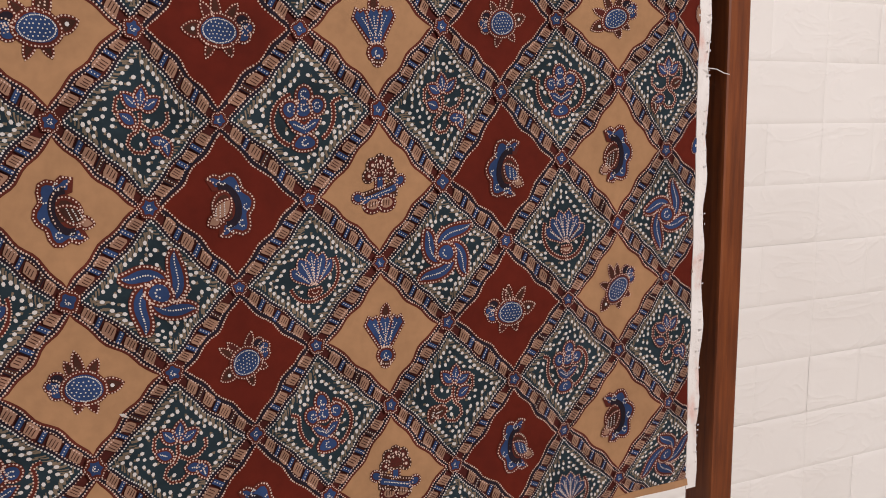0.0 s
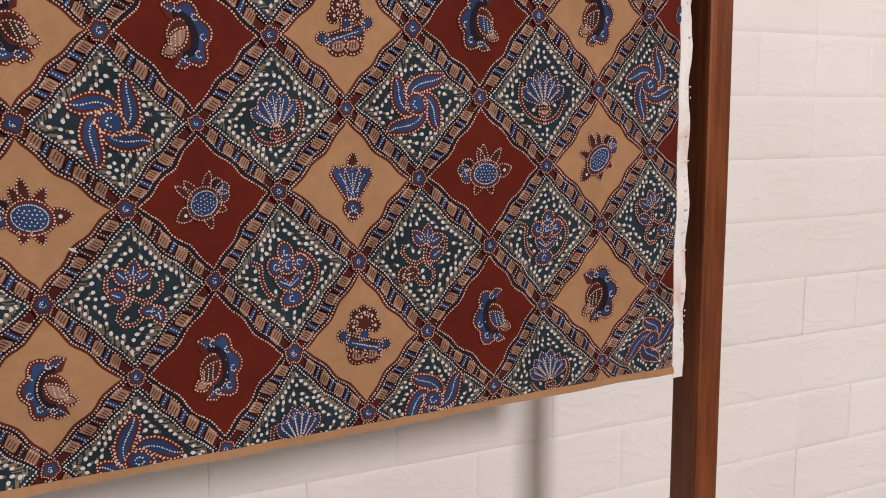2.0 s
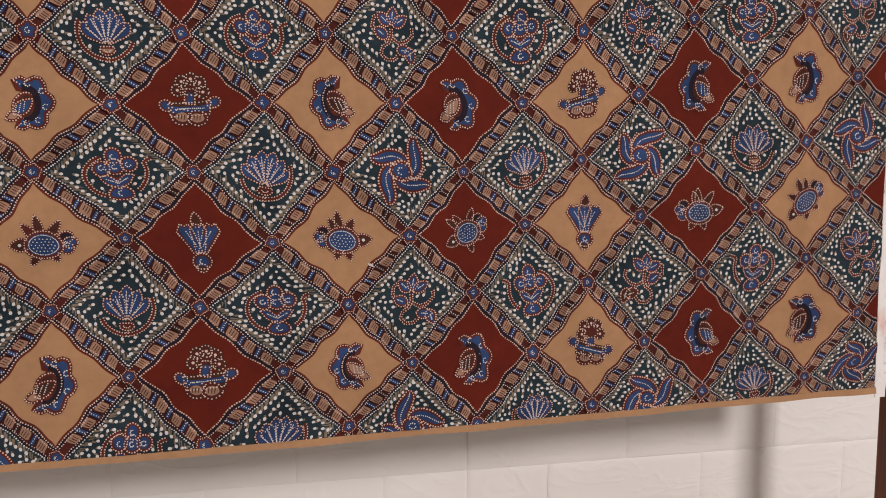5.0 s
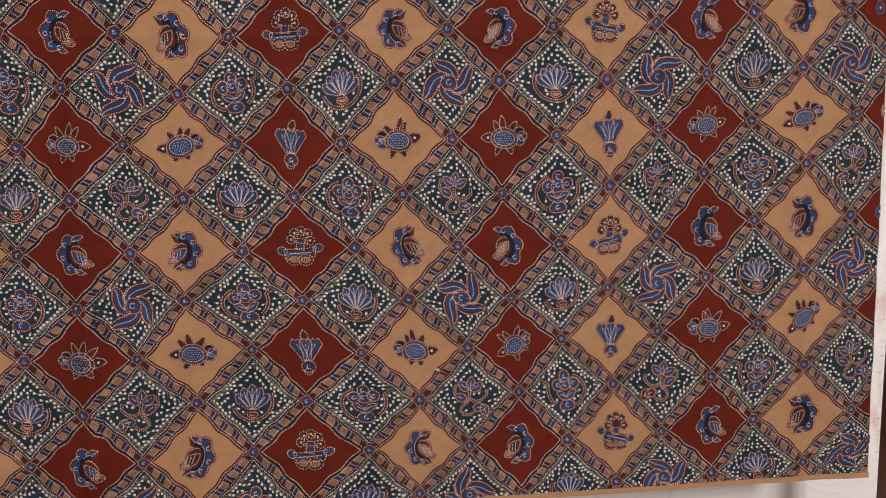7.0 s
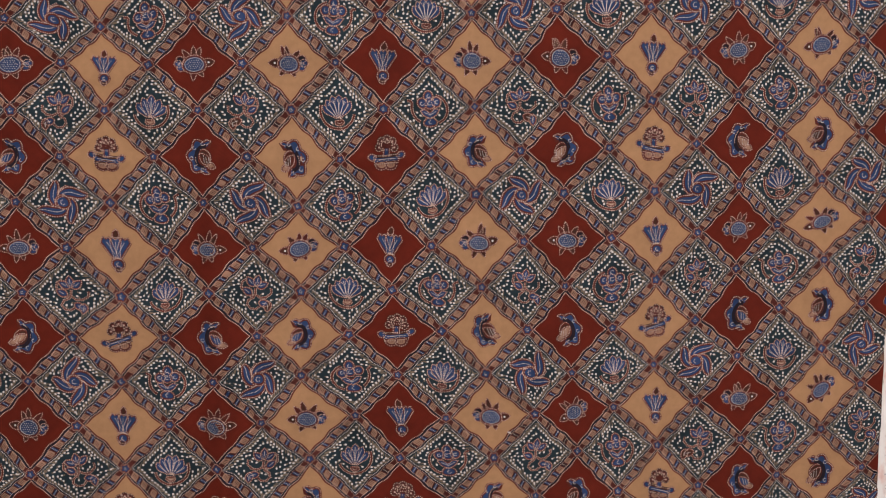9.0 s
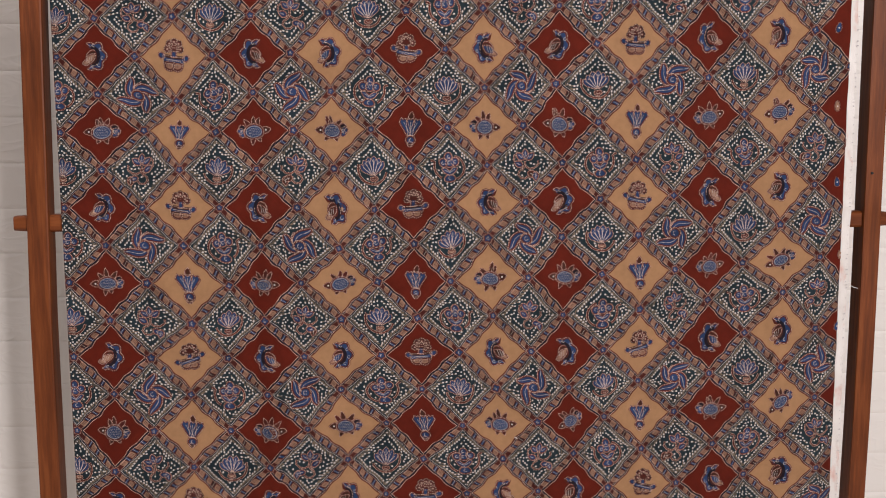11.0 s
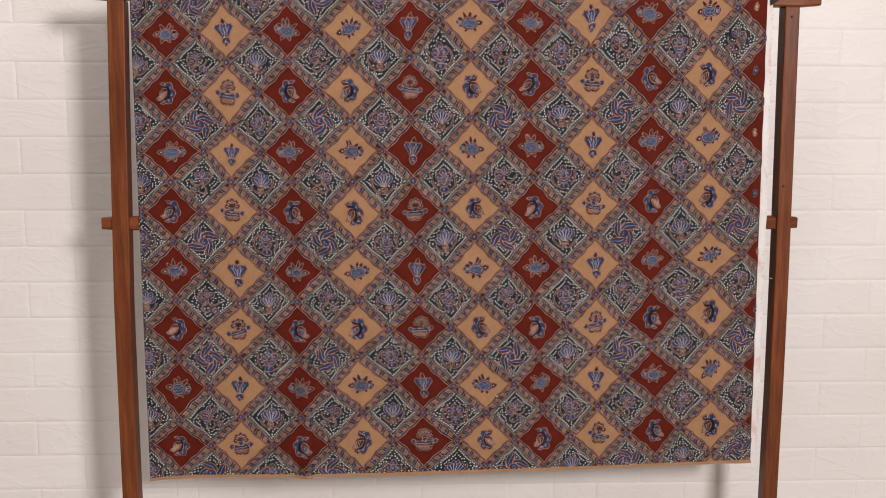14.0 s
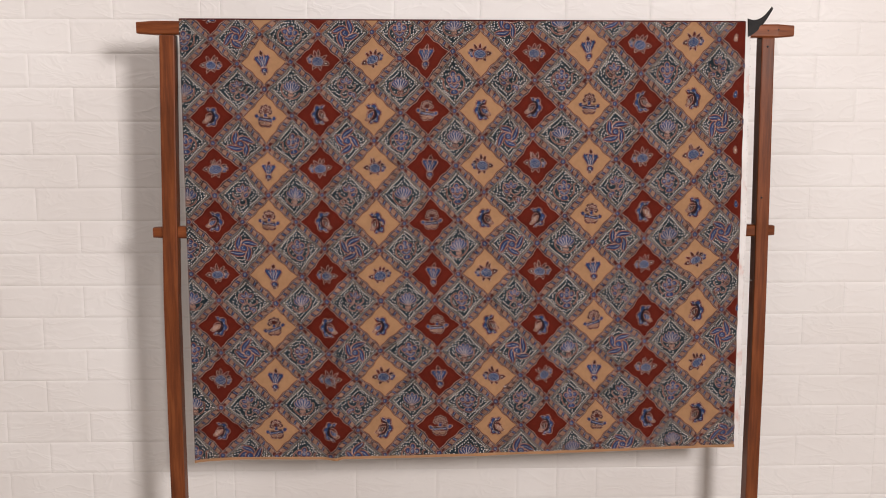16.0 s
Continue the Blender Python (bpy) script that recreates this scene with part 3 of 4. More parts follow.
def motif_plant(p):
    """A domed bush on a stem above a blue tray with two round feet."""
    L = 3
    p.shape([(-0.015, -0.09), (0.015, -0.09), (0.017, -0.01), (-0.017, -0.01)], BLUE, L, w=0.018)
    p.shape([(-0.045, -0.072), (-0.035, -0.115), (0, -0.128), (0.035, -0.115), (0.045, -0.072)], MAROON, L + 1, edge=BROWN, w=0.020, gap=0.024)
    for k in range(5):
        g = 180 + 45 * k
        cx, cy = 0.068 * math.cos(radians(g)), -0.092 + 0.062 * math.sin(radians(g)) + (0.01 if k in (0, 4) else 0)
        p.shape(oval(cx, cy, 0.022, 0.024, 0, 9), MAROON, L, edge=BROWN, w=0.017, gap=0.022)
        p.dot(cx, cy, 0.009, PINK, L + 3)
    for k in range(7):
        p.ribbon([(-0.03 + 0.01 * k, -0.08 - 0.03 * (k % 2)), (-0.026 + 0.01 * k, -0.095 - 0.02 * (k % 2))], 0.006, 0.004, BROWN, L + 3)
    sway = R.uniform(-0.03, 0.03)
    p.shape([(-0.105, 0.0 + sway), (-0.05, 0.008 + sway * 0.5), (0.05, 0.008 - sway * 0.5), (0.105, 0.0 - sway), (0.1, 0.040 - sway), (-0.1, 0.040 + sway)], BLUE, L, edge=BROWN, w=0.030, gap=0.020)
    p.beads([(-0.08, 0.02 + sway * 0.7), (0.08, 0.02 - sway * 0.7)], 0.0105, 0.0040, WAX, L + 3)
    for e in (-1, 1):
        p.shape(oval(e * 0.128, -0.006 - e * sway * 1.2, 0.027, 0.020, -e * 30, 10), BLUE, L, w=0.016)
        p.shape(oval(e * 0.042, 0.073, 0.036, 0.028, 0, 12, 0.04), SAND, L, edge=MAROON, w=0.026, gap=0.024)
        for k in range(3):
            p.ribbon([(e * 0.042 - 0.018 + 0.016 * k, 0.058), (e * 0.042 - 0.02 + 0.016 * k, 0.088)], 0.006, 0.003, BROWN, L + 3)


# --- motifs on the dotted diamonds ---
def stroke(p, x, y, dx, dy, ln, bend):
    """A dry brush stroke that ends in a wax drop at (x, y)."""
    nx, ny = -dy, dx
    mid = (x - dx * ln * 0.5 + nx * bend, y - dy * ln * 0.5 + ny * bend)
    p.ribbon([(x - dx * ln, y - dy * ln), mid, (x, y)], R.uniform(0.013, 0.018), 0.009, FEATHER, R.choice((1.6, 1.8, 2.0)))
    r = R.uniform(0.0108, 0.0128)
    p.poly([(x + 1.22 * r * math.cos(g) * dx - r * math.sin(g) * nx, y + 1.22 * r * math.cos(g) * dy - r * math.sin(g) * ny) for g in (0.3, 1.35, 2.4, 3.45, 4.5, 5.55)], WAX, 3)


def feathered(p):
    """Combs of curved strokes inward from the rim and outward from the motif, each with its wax drop, then loose drops between them."""
    corners = [(1, 0), (0, 1), (-1, 0), (0, -1)]
    turn = R.choice((-1, 1))
    cells = {}

    def free(x, y, gap):
        a, b = int(x // 0.05), int(y // 0.05)
        for ia in (a - 1, a, a + 1):
            for ib in (b - 1, b, b + 1):
                for qx, qy, qr in cells.get((ia, ib), ()):
                    if (x - qx) ** 2 + (y - qy) ** 2 < max(gap, qr) ** 2:
                        return False
        return True

    def put(x, y, r):
        cells.setdefault((int(x // 0.05), int(y // 0.05)), []).append((x, y, r))

    for x, y, r in p.taken:
        put(x, y, r)
    near = [(x, y) for x, y, r in p.taken[::2]]
    for row, r in enumerate((0.350, 0.306, 0.262)):
        for c in range(4):
            a, b = corners[c], corners[(c + 1) % 4]
            ex, ey = (b[0] - a[0]) * 0.7071 * turn, (b[1] - a[1]) * 0.7071 * turn
            nx, ny = -(a[0] + b[0]) * 0.7071, -(a[1] + b[1]) * 0.7071
            n = max(1, int(r * 1.414 / 0.0405))
            for k in range(n):
                s = (k + 0.25 + 0.5 * (row % 2) + R.uniform(-0.10, 0.10)) / n
                rr = r + 0.008 * math.sin(9 * s + 2 * c)
                x, y = (a[0] + (b[0] - a[0]) * s) * rr, (a[1] + (b[1] - a[1]) * s) * rr
                if not free(x, y, 0.030):
                    continue
                g = R.uniform(0.55, 0.85)
                dx, dy = ex * math.cos(g) + nx * math.sin(g), ey * math.cos(g) + ny * math.sin(g)
                stroke(p, x, y, dx, dy, (R.uniform(0.050, 0.066), R.uniform(0.034, 0.046), R.uniform(0.022, 0.032))[row], 0.006 * turn)
                put(x, y, 0.036)
    for k in range(600):
        x, y = R.uniform(-0.33, 0.33), R.uniform(-0.33, 0.33)
        if abs(x) + abs(y) > 0.345 or not free(x, y, 0.0355):
            continue
        put(x, y, 0.0355)
        qx, qy = min(near, key=lambda q: (q[0] - x) ** 2 + (q[1] - y) ** 2)
        d = math.hypot(x - qx, y - qy)
        if 0 < d < 0.070:
            g = math.atan2(y - qy, x - qx) + 0.75 * turn
            stroke(p, x, y, math.cos(g), math.sin(g), min(d, R.uniform(0.022, 0.036)), -0.006 * turn)
        else:
            p.dot(x, y, R.uniform(0.0105, 0.0130), WAX, 3, 6)
    # the dry comb along the rim
    for c in range(4):
        a, b = corners[c], corners[(c + 1) % 4]
        ex, ey = (b[0] - a[0]) * 0.7071 * turn, (b[1] - a[1]) * 0.7071 * turn
        nx, ny = -(a[0] + b[0]) * 0.7071, -(a[1] + b[1]) * 0.7071
        for k in range(22):
            s = (k + R.uniform(0.25, 0.75)) / 22
            x, y = (a[0] + (b[0] - a[0]) * s) * 0.388, (a[1] + (b[1] - a[1]) * s) * 0.388
            g, ln = R.uniform(0.6, 0.85), R.uniform(0.035, 0.07)
            dx, dy = ex * math.cos(g) + nx * math.sin(g), ey * math.cos(g) + ny * math.sin(g)
            p.ribbon([(x, y), (x + dx * ln * 0.5 + nx * 0.004, y + dy * ln * 0.5 + ny * 0.004), (x + dx * ln, y + dy * ln)], R.uniform(0.009, 0.013), 0.004, FEATHER, 1.5)
    # drops in the corners
    for c in corners:
        for k in range(2):
            p.dot(c[0] * 0.36 + R.uniform(-0.012, 0.012), c[1] * 0.36 + R.uniform(-0.012, 0.012), 0.008, WAX, 3, 5)


def motif_swirl(p):
    L = 4
    mir = R.choice((-1, 1))
    t0 = R.uniform(0, 90)
    for q in range(4):
        g = t0 + 90 * q
        mid = []
        for k in range(11):
            f = k / 10
            rr = 0.046 + (0.118 if q % 2 else 0.146) * f
            gg = mir * (1.55 * f + 0.45 * math.sin(3.14 * f))
            mid.append((rr * math.cos(gg), rr * math.sin(gg)))
        c, s = math.cos(radians(g)), math.sin(radians(g))
        up, dn = [], []
        for k in range(11):
            (xa, ya), (xb, yb) = mid[max(0, k - 1)], mid[min(10, k + 1)]
            ln = math.hypot(xb - xa, yb - ya)
            w = 0.025 * math.sin(math.pi * min(1.0, (k + 2.2) / 12.2)) ** 0.8
            up.append((mid[k][0] - (yb - ya) / ln * w, mid[k][1] + (xb - xa) / ln * w))
            dn.append((mid[k][0] + (yb - ya) / ln * w, mid[k][1] - (xb - xa) / ln * w))
        dn.reverse()
        p.shape([(x * c - y * s, x * s + y * c) for x, y in up + dn], BLUE, L, w=0.020)
        p.beads([(x * c - y * s, x * s + y * c) for x, y in mid[1:]], 0.0112, 0.0039, WAX, L + 3)
        c, s = math.cos(radians(g + mir * 42)), math.sin(radians(g + mir * 42))
        out = [(x * 1.05 * c - y * 1.05 * s, x * 1.05 * s + y * 1.05 * c) for x, y in mid[2:]]
        if q == 1:
            p.stem(out[:6], L - 0.6, 0.016)
    p.shape(oval(0, 0, 0.042, 0.036, 20, 12, 0.05), BLUE, L + 2)
    curl_ring(p, 0, 0, 0.018, L + 5)


def motif_fan(p):
    """A shell of fluted blue petals on a small cup, held by two stems."""
    L = 4
    n = R.choice((5, 6, 6))
    open_ = R.uniform(36, 48)
    for k in sorted(range(n), key=lambda q: -abs(q - (n - 1) / 2)):
        g = -open_ + 2 * open_ * k / (n - 1)
        ln = 0.185 - 0.0008 * abs(g)
        q = radians(g - 90)
        x, y = 0.022 * math.cos(q), 0.078 + 0.022 * math.sin(q)
        p.shape(petal(x, y, ln, 0.060, g - 90 + g * 0.12), BLUE, L + (0 if abs(g) > 30 else 1), w=0.010)
        q = radians(g - 90 + g * 0.12)
        p.beads([(x + 0.03 * math.cos(q), y + 0.03 * math.sin(q)), (x + (ln - 0.025) * math.cos(q), y + (ln - 0.025) * math.sin(q))], 0.0088, 0.0043, WAX, L + 4, n=4)
    p.shape(arc(0, 0.092, 0.034, 0, 180, 8, 0.7), R.choice((SAND, MAROON)), L + 2, w=0.016)
    p.beads(arc(0, 0.09, 0.02, 20, 160, 6), 0.01, 0.0042, PINK, L + 5)
    tall = R.choice((-1, 1))
    p.stem([(tall * x, y) for x, y in arc(0.0, 0.0, 0.150, 95, -25, 14)], L - 0.6)
    p.stem([(-tall * x, y) for x, y in arc(0.0, 0.015, 0.140, 95, 15, 10)], L - 0.6)


def motif_berries(p):
    """Round blue fruit with rings above a blue chevron and a lobed foot."""
    L = 4
    for cx, cy, r in ((-0.066, -0.035, 0.031), (0.066, -0.042, 0.030), (0.0, -0.098, 0.030), (0.0, -0.034, 0.033)):
        p.shape(oval(cx + R.uniform(-0.005, 0.005), cy + R.uniform(-0.006, 0.006), r, r * 1.12, 0, 12, 0.04), BLUE, L, w=0.018)
        curl_ring(p, cx, cy, 0.014, L + 3)
    p.shape([(-0.078, 0.022), (-0.045, 0.022), (0, 0.048), (0.045, 0.022), (0.078, 0.022), (0.05, 0.062), (0, 0.09), (-0.05, 0.062)], BLUE, L + 1, w=0.014)
    p.beads([(-0.055, 0.036), (0, 0.067), (0.055, 0.036)], 0.0092, 0.0043, WAX, L + 4, n=4)
    p.shape(oval(0, 0.128, 0.050, 0.031, 0, 14, 0.08), BLUE, L, w=0.018)
    curl_ring(p, 0, 0.128, 0.015, L + 3)
    e = R.choice((-1, 1))
    p.stem([(e * x, y) for x, y in arc(0.03, 0.02, 0.125, 70, -75, 14)], L - 0.6)
    p.stem([(-e * x, y) for x, y in arc(0.02, 0.0, 0.135, 60, -20, 10)] + [(-e * 0.16, -0.06), (-e * 0.19, -0.07)], L - 0.6)


def motif_spray(p):
    """Three blue petals on a winding stem with side leaves and curled ends."""
    L = 4
    e = R.choice((-1, 1))
    lean = R.uniform(-14, 14)
    p.stem([(e * x, y) for x, y in ((0.0, -0.035), (-0.004, 0.01), (0.012, 0.05), (0.05, 0.075), (0.062, 0.115), (0.03, 0.15), (-0.02, 0.148), (-0.045, 0.12))], L - 0.6, 0.02)
    p.stem([(e * x, y) for x, y in ((-0.004, 0.02), (-0.05, 0.045), (-0.10, 0.035), (-0.14, -0.005), (-0.135, -0.05))], L - 0.6, 0.02)
    p.stem([(e * x, y) for x, y in ((0.012, 0.045), (0.075, 0.02), (0.12, -0.03), (0.115, -0.085), (0.075, -0.11))], L - 0.6, 0.02)
    for g in (-52, 0, 52):
        q = radians(g - 90 + lean)
        p.shape(leaf(0.022 * math.cos(q), -0.04 + 0.022 * math.sin(q), 0.088, 0.046, g - 90 + lean), BLUE, L + 1, w=0.016)
        p.beads([(0.045 * math.cos(q), -0.04 + 0.045 * math.sin(q)), (0.092 * math.cos(q), -0.04 + 0.092 * math.sin(q))], 0.0092, 0.0043, WAX, L + 4, n=4)
    for cx, cy, g in ((-0.045, 0.085, 168), (0.03, 0.02, -28), (-0.115, 0.075, 100)):
        g = (g if e > 0 else 180 - g) + R.uniform(-14, 14)
        p.shape(leaf(e * cx, cy, 0.082, 0.046, g), R.choice((BLUE, BLUE, BROWN)), L + 1, w=0.016)
        q = radians(g)
        p.beads([(e * cx + 0.022 * math.cos(q), cy + 0.022 * math.sin(q)), (e * cx + 0.066 * math.cos(q), cy + 0.066 * math.sin(q))], 0.0092, 0.0043, WAX, L + 4, n=4)


# --- the diamonds, bands and knots ---
# diamonds whose oval leans, in degrees
TILT = {(6, 6): -25, (9, 6): -34, (9, 4): -25, (3, 4): -12, (8, 0): 8, (3, 0): -18, (0, 0): 10, (2, 0): 14, (5, 6): 8, (6, 0): 10}


def plain_diamond(i, j):
    p = Print(i, j)
    red = i % 2 == 0
    path = diamond_path(0.414, 0.016, per=14, wave=0.018)
    fill_diamond(p, path, RED if red else TAN, 1)
    if not red:
        p.ribbon(grown(path, -0.006), 0.016, 0.016, EDGE, 1.5, True)
    p.beads(grown(path, -0.004 if red else 0.006), 0.0180, 0.0062, PINK, 2.4, True)
    p.ribbon(grown(path, 0.016), 0.022, 0.022, NAVY, 1.2, True)
    p.beads(grown(path, 0.029), 0.0190, 0.0052, PINK, 2.4, True)
    if (i, j) == (5, 6):
        p.set(i + 0.19, j + 0.21, 20)
        p.poly([(-0.026, -0.006), (0.0, -0.012), (0.026, 0.002), (0.016, 0.010), (-0.012, 0.006)], WAX, 2)
    base = p.done("red_diamond" if red else "tan_diamond", cloth, "plain dark red diamond with one small blue motif" if red else "plain tan diamond with one small blue motif")
    if not base:
        return
    p = Print()
    if i == 10:
        kind, words = "bud_motif", "small blue bud outlined in wax dots"
        p.set(i - 0.17, j, R.uniform(-20, 20), 0.55)
        p.shape(oval(0, 0, 0.06, 0.11, 0, 12, 0.08), BLUE if j % 2 else SAND, 3)
        p.dot(0, 0, 0.02, WAX, 5)
    elif i % 3 == 1 and j % 2:
        kind, words = "plant_motif", "small bush above a blue tray outlined in wax dots"
        p.set(i + R.uniform(-0.012, 0.012), j + 0.01, R.uniform(-6, 6), 1.22)
        motif_plant(p)
    elif i % 3 == 1:
        kind, words = "bud_motif", "fluted blue bud outlined in wax dots"
        p.set(i + R.uniform(-0.012, 0.012), j + 0.01, R.uniform(-6, 6), 1.22)
        motif_bud(p, 1)
    elif j % 2 == 0:
        kind, words = "seed_motif", "dotted blue oval with pointed leaves"
        p.set(i + R.uniform(-0.015, 0.015), j + 0.005, TILT.get((i, j), R.uniform(-6, 6)), 1.12)
        motif_seed(p, -1 if i % 3 == 0 else 1)
    else:
        kind, words = "crescent_motif", "scalloped blue crescent with ringed lobes"
        p.set(i, j, R.uniform(-12, 12), 1.22)
        motif_curl(p, -1 if i % 3 == 2 else 1)
    p.done(kind, base, words)


ODD, EVEN = "BSBSBFSFSFSF", "FLFLFBLBLBLB"


def dotted_diamond(i, j):
    p = Print(i + 0.5, j + 0.5)
    path = diamond_path(0.402, 0.022, per=14, wave=0.012)
    fill_diamond(p, path, SLATE, 1)
    p.ribbon(grown(path, 0.014), 0.026, 0.026, NAVY, 1.2, True)
    p.beads(grown(path, 0.003), 0.0185, 0.0062, WAX, 2.4, True)
    p.beads(grown(path, 0.026), 0.0190, 0.0050, PINK, 2.4, True)
    kind = (ODD if j % 2 else EVEN)[(i + 1) % 12]
    q = Print(i + 0.5, j + 0.5, R.uniform(-8, 8), 1.42 if kind == "S" else 1.25)
    {"S": motif_swirl, "F": motif_fan, "B": motif_berries, "L": motif_spray}[kind](q)
    p.taken = q.taken
    feathered(p)
    base = p.done("dotted_diamond", cloth, "slate-blue diamond filled with white wax dots and a blue motif")
    if base:
        q.done({"S": "swirl_motif", "F": "shell_motif", "B": "berry_motif", "L": "spray_motif"}[kind], base)


def band(i, j, c):
    """One side of a plain diamond: sand blocks and thin blue blocks in turn between two knots."""
    a = [(0.5, 0), (0, 0.5), (-0.5, 0), (0, -0.5)][c]
    b = [(0, 0.5), (-0.5, 0), (0, -0.5), (0.5, 0)][c]
    p = Print(i, j)
    ex, ey = (b[0] - a[0]) / 0.7071, (b[1] - a[1]) / 0.7071
    nx, ny = -ey, ex
    at = 0.088
    slant = 0.018
    hw = 0.036

    def put(pts, ink, layer):
        p.poly([(a[0] + ex * s + nx * t, a[1] + ey * s + ny * t) for s, t in pts], ink, layer)

    for k in range(7):
        ln = R.uniform(0.066, 0.080) if k % 2 == 0 else R.uniform(0.030, 0.040)
        if k % 2 == 0:
            h = hw * R.uniform(0.85, 1.05)
            put([(at + 0.012, -h), (at + ln - 0.006, -h * 0.95), (at + ln + 0.004, -h * 0.3), (at + ln + slant, h * 0.8), (at + ln + slant - 0.012, h), (at + slant + 0.006, h), (at + slant - 0.006, h * 0.5), (at, -h * 0.7)], SAND, 2)
            for q in range(3):
                s = at + ln * (0.28 + 0.24 * q)
                put([(s, -h * 0.75), (s + 0.006, -h * 0.7), (s + slant * 0.6 + 0.003, h * R.uniform(0.1, 0.7)), (s + slant * 0.5, h * 0.5)], BROWN, 3)
        else:
            put([(at - 0.004, -hw), (at + ln, -hw), (at + ln + slant, hw), (at + slant - 0.004, hw)], NAVY, 1.6)
            put([(at + 0.003, -hw), (at + ln - 0.005, -hw), (at + ln + slant - 0.005, hw), (at + slant + 0.003, hw)], BLUE if R.random() < 0.88 else BROWN, 2)
            for q in range(4):
                t = -hw * 0.72 + hw * 1.44 * q / 3
                p.dot(a[0] + ex * (at + ln / 2 + slant * (t / hw + 1) / 2) + nx * t, a[1] + ey * (at + ln / 2 + slant * (t / hw + 1) / 2) + ny * t, 0.0044, WAX, 3, 5)
        at += ln + 0.0155
    return p


def knot(u, v):
    p = Print(u, v, R.uniform(-25, 25), R.uniform(0.78, 1.04))
    n = R.choice((4, 5, 5, 6))
    path = []
    for k in range(18):
        g = 6.28318 * k / 18
        r = 0.041 + 0.009 * math.cos(n * g) + R.uniform(-0.002, 0.002)
        path.append((r * math.cos(g), r * math.sin(g)))
    p.shape(path, BLUE, 4, w=0.026)
    curl_ring(p, 0, 0, 0.017, 7)
    p.dot(R.uniform(-0.008, 0.008), R.uniform(-0.008, 0.008), 0.006, WAX, 7)
    p.done("knot", cloth)


for i in range(-1, 12):
    for j in range(-1, 9):
        plain_diamond(i, j)
        joined = Print()
        for c in range(4):
            q = band(i, j, c)
            k = len(joined.verts)
            joined.verts += q.verts
            joined.faces += [[w + k for w in f] for f in q.faces]
            joined.inks += q.inks
        joined.done("border", cloth)
for i in range(-2, 11):
    for j in range(-2, 9):
        dotted_diamond(i, j)
for i in range(-1, 12):
    for j in range(-1, 9):
        knot(i + 0.5, j)
        knot(i, j + 0.5)

# ---- black clip strap at the end of the top rail ----
bm = bmesh.new()
prev = None
for k in range(13):
    s = k / 12
    x = 0.545 + 0.050 * s
    z = 1.3285 - 0.004 * math.sin(3.1 * s) + 0.028 * s ** 2.2
    h = 0.026 * (1 - 0.5 * s)
    y = -0.004 + 0.012 * s
    ring = [bm.verts.new(q) for q in ((x, y, z - h * (1 - s)), (x - 0.004 * s, y - 0.002, z), (x - 0.002, y + 0.003, z + h * 0.35), (x, y + 0.004, z - h * 0.2))]
    if prev:
        for q in range(4):
            bm.faces.new((prev[q], ring[q], ring[(q + 1) % 4], prev[(q + 1) % 4]))
    else:
        bm.faces.new(ring)
    prev = ring
bm.faces.new(prev[::-1])
bmesh.ops.recalc_face_normals(bm, faces=bm.faces[:])
tagged(part("fabric_strap", bm, BLACK), "small black fabric strap tied at the rail end", "strap")

# ---- foam bricks of the wall ----
BRICK_W, BRICK_H, GROOVE = 0.179, 0.0698, 0.0


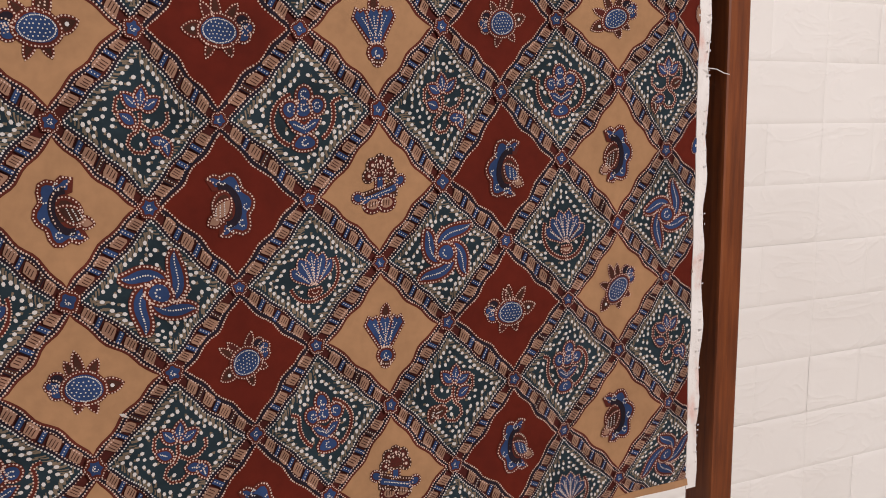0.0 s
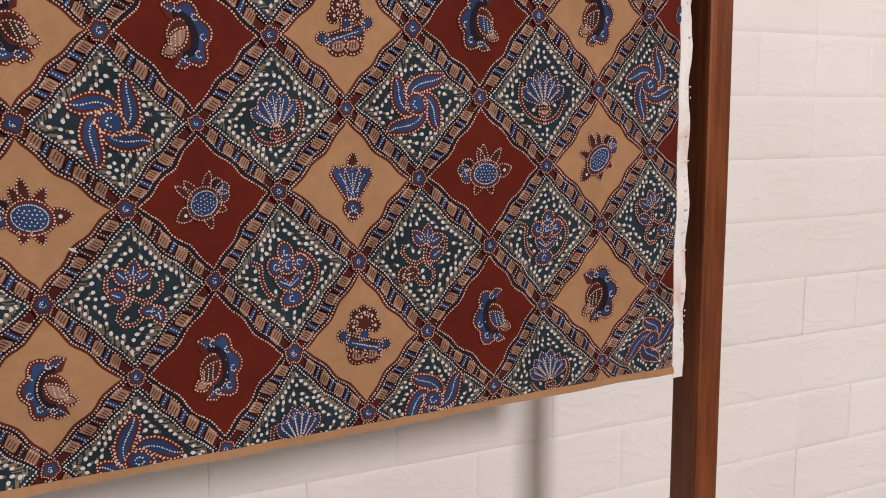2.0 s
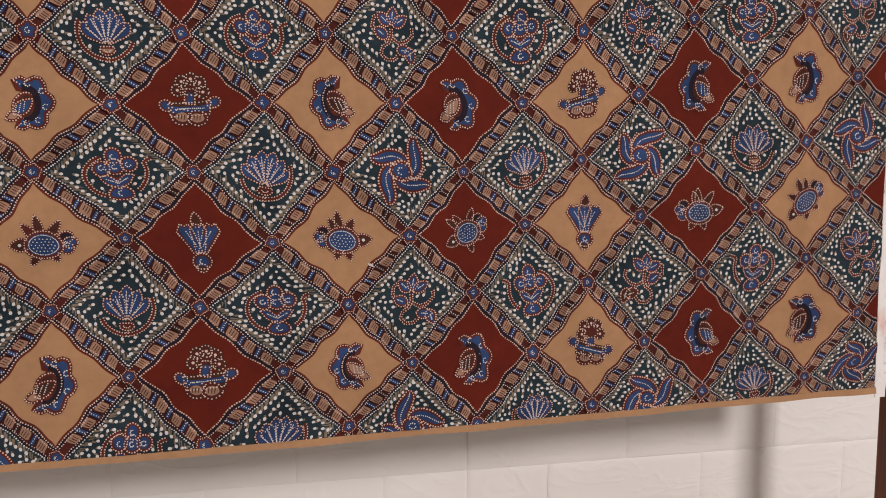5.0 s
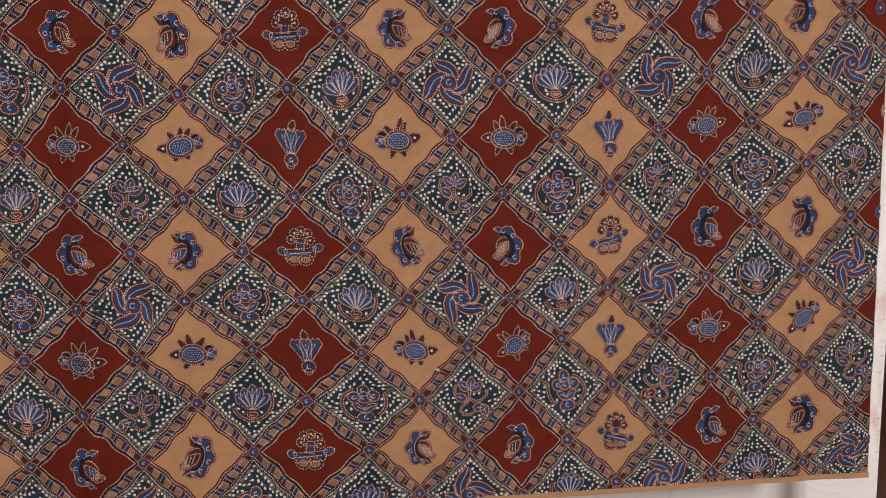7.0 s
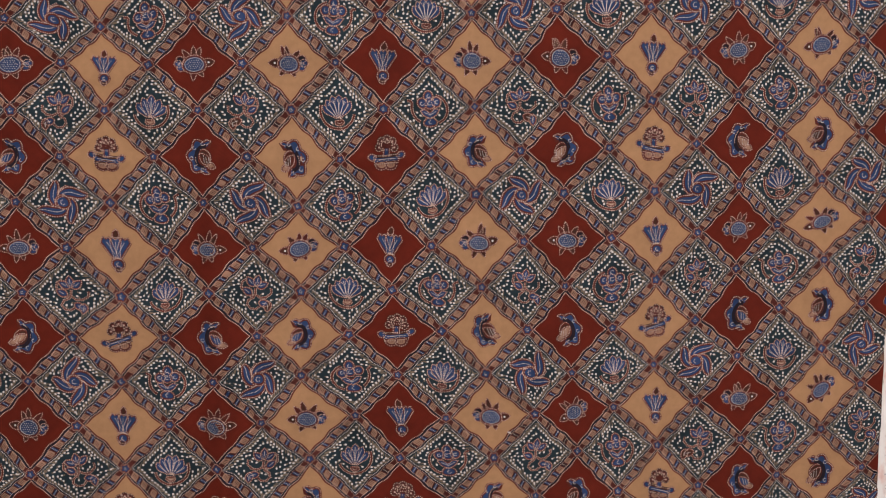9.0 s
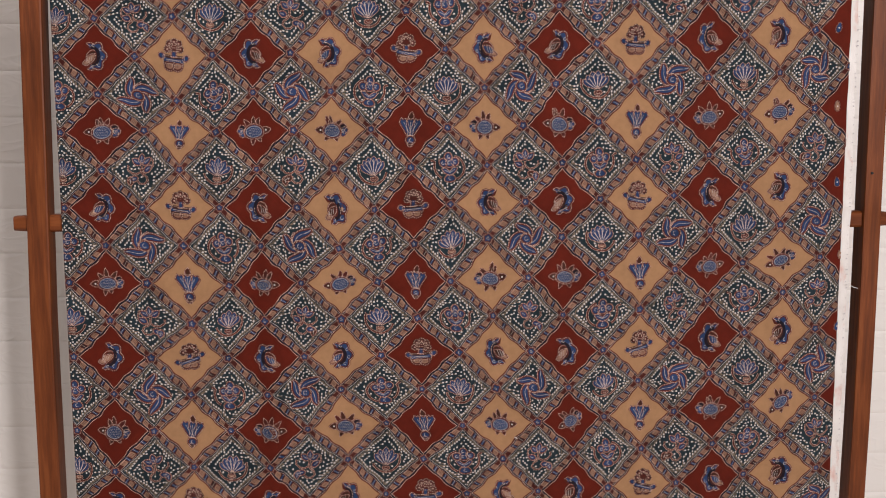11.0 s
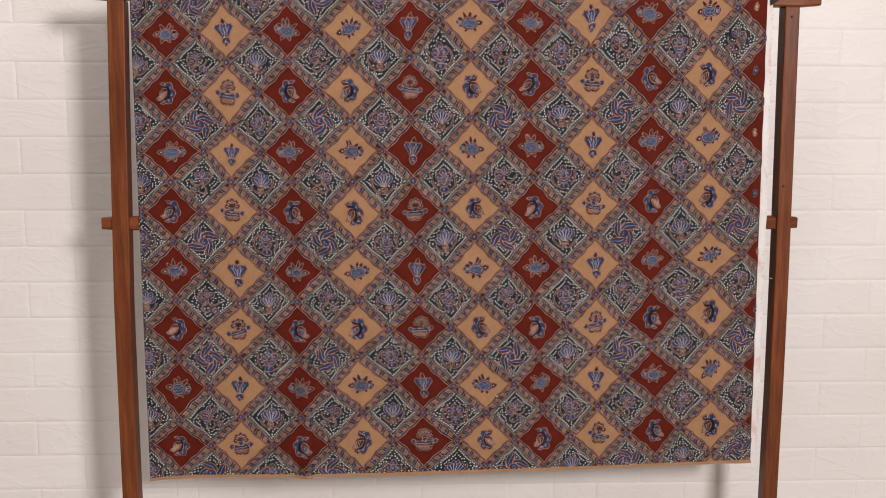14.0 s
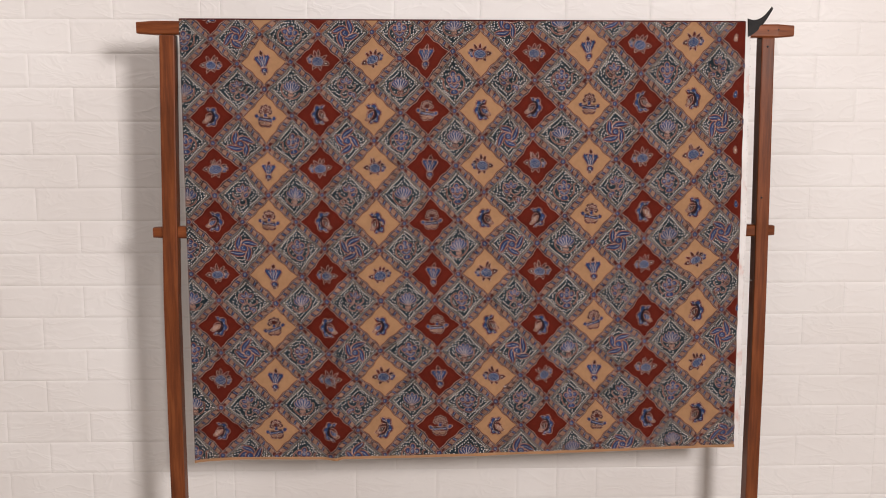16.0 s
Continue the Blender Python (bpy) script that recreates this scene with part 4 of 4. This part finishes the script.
def brick_mesh(width, seed):
    """One softly embossed brick, its face towards the room, centred on the joint plane."""
    bm = bmesh.new()
    wide = width > 0.12
    across = (0, 0.028, 0.27, 0.5, 0.73, 0.972, 1) if wide else (0, 0.055, 0.5, 0.945, 1)
    upward = (0, 0.07, 0.5, 0.93, 1)
    nx, nz = len(across) - 1, len(upward) - 1
    w, h = width / 2 - GROOVE / 2, BRICK_H / 2 - GROOVE / 2
    rows = []
    for a in range(nx + 3):
        col = []
        for b in range(nz + 3):
            ia, ib = min(max(a - 1, 0), nx), min(max(b - 1, 0), nz)
            edge = a in (0, nx + 2) or b in (0, nz + 2)
            x = -w + 2 * w * across[ia]
            z = -h + 2 * h * upward[ib]
            if not edge:
                x *= 1 - 0.0030 / w
                z *= 1 - 0.0030 / h
                y = -0.0008 - 0.0005 * noise.noise((x * 22 + seed * 7, seed * 3.1, z * 30))
            else:
                y = 0.0003
            col.append(bm.verts.new((x, y, z)))
        rows.append(col)
    for a in range(nx + 2):
        for b in range(nz + 2):
            f = bm.faces.new((rows[a][b], rows[a + 1][b], rows[a + 1][b + 1], rows[a][b + 1]))
            f.smooth = True
    bmesh.ops.remove_doubles(bm, verts=bm.verts[:], dist=0.00001)
    me = bpy.data.meshes.new("brick")
    bm.to_mesh(me)
    bm.free()
    me.materials.append(FOAM)
    return me


FULL = [brick_mesh(BRICK_W, k) for k in range(10)]
HALF = [brick_mesh(BRICK_W / 2, 40 + k) for k in range(5)]
ROW0 = 1.205 - 17 * BRICK_H
far_v, far_f = [], []
BR = random.Random(5)
# panel edges: four bricks to a panel, with one cut strip behind the cloth
PANELS = [(-1.962, 4), (-1.246, 4), (-0.53, 0), (-0.489, 4), (0.227, 4), (0.943, 4), (1.659, 4)]
for row in range(0, 36):
    z = ROW0 + (row + 0.5) * BRICK_H
    for x0, count in PANELS:
        if count == 0:
            cells = [(x0 + 0.0205, 0.041)]
        elif row % 2 == 1:
            cells = [(x0 + (k + 0.5) * BRICK_W, BRICK_W) for k in range(count)]
        else:
            cells = [(x0 + BRICK_W / 4, BRICK_W / 2)] + [(x0 + k * BRICK_W, BRICK_W) for k in range(1, count)] + [(x0 + count * BRICK_W - BRICK_W / 4, BRICK_W / 2)]
        for x, w in cells:
            me = BR.choice(FULL if w > 0.12 else HALF)
            flip = BR.random() < 0.5
            sx = w / (BRICK_W if w > 0.12 else BRICK_W / 2)
            near = -1.3 < x < 1.42 and 0.22 < z < 1.46
            m = pose(x, WALL_Y + BR.gauss(0, 0.0002), z, 0, 180 if flip else 0, 0)
            if near and abs(sx - 1) < 0.01:
                ob = new("brick", me)
                ob.parent = wall_north
                ob.matrix_basis = m
            else:
                k = len(far_v)
                far_v += [tuple(m @ Vector((v.co.x * sx, v.co.y, v.co.z))) for v in me.vertices]
                far_f += [[q + k for q in f.vertices] for f in me.polygons]
me = bpy.data.meshes.new("outer_bricks")
me.from_pydata(far_v, [], far_f)
me.polygons.foreach_set("use_smooth", [True] * len(far_f))
me.materials.append(FOAM)
rest = new("outer_bricks", me)
rest.parent = wall_north
tagged(rest, kind="stuff")
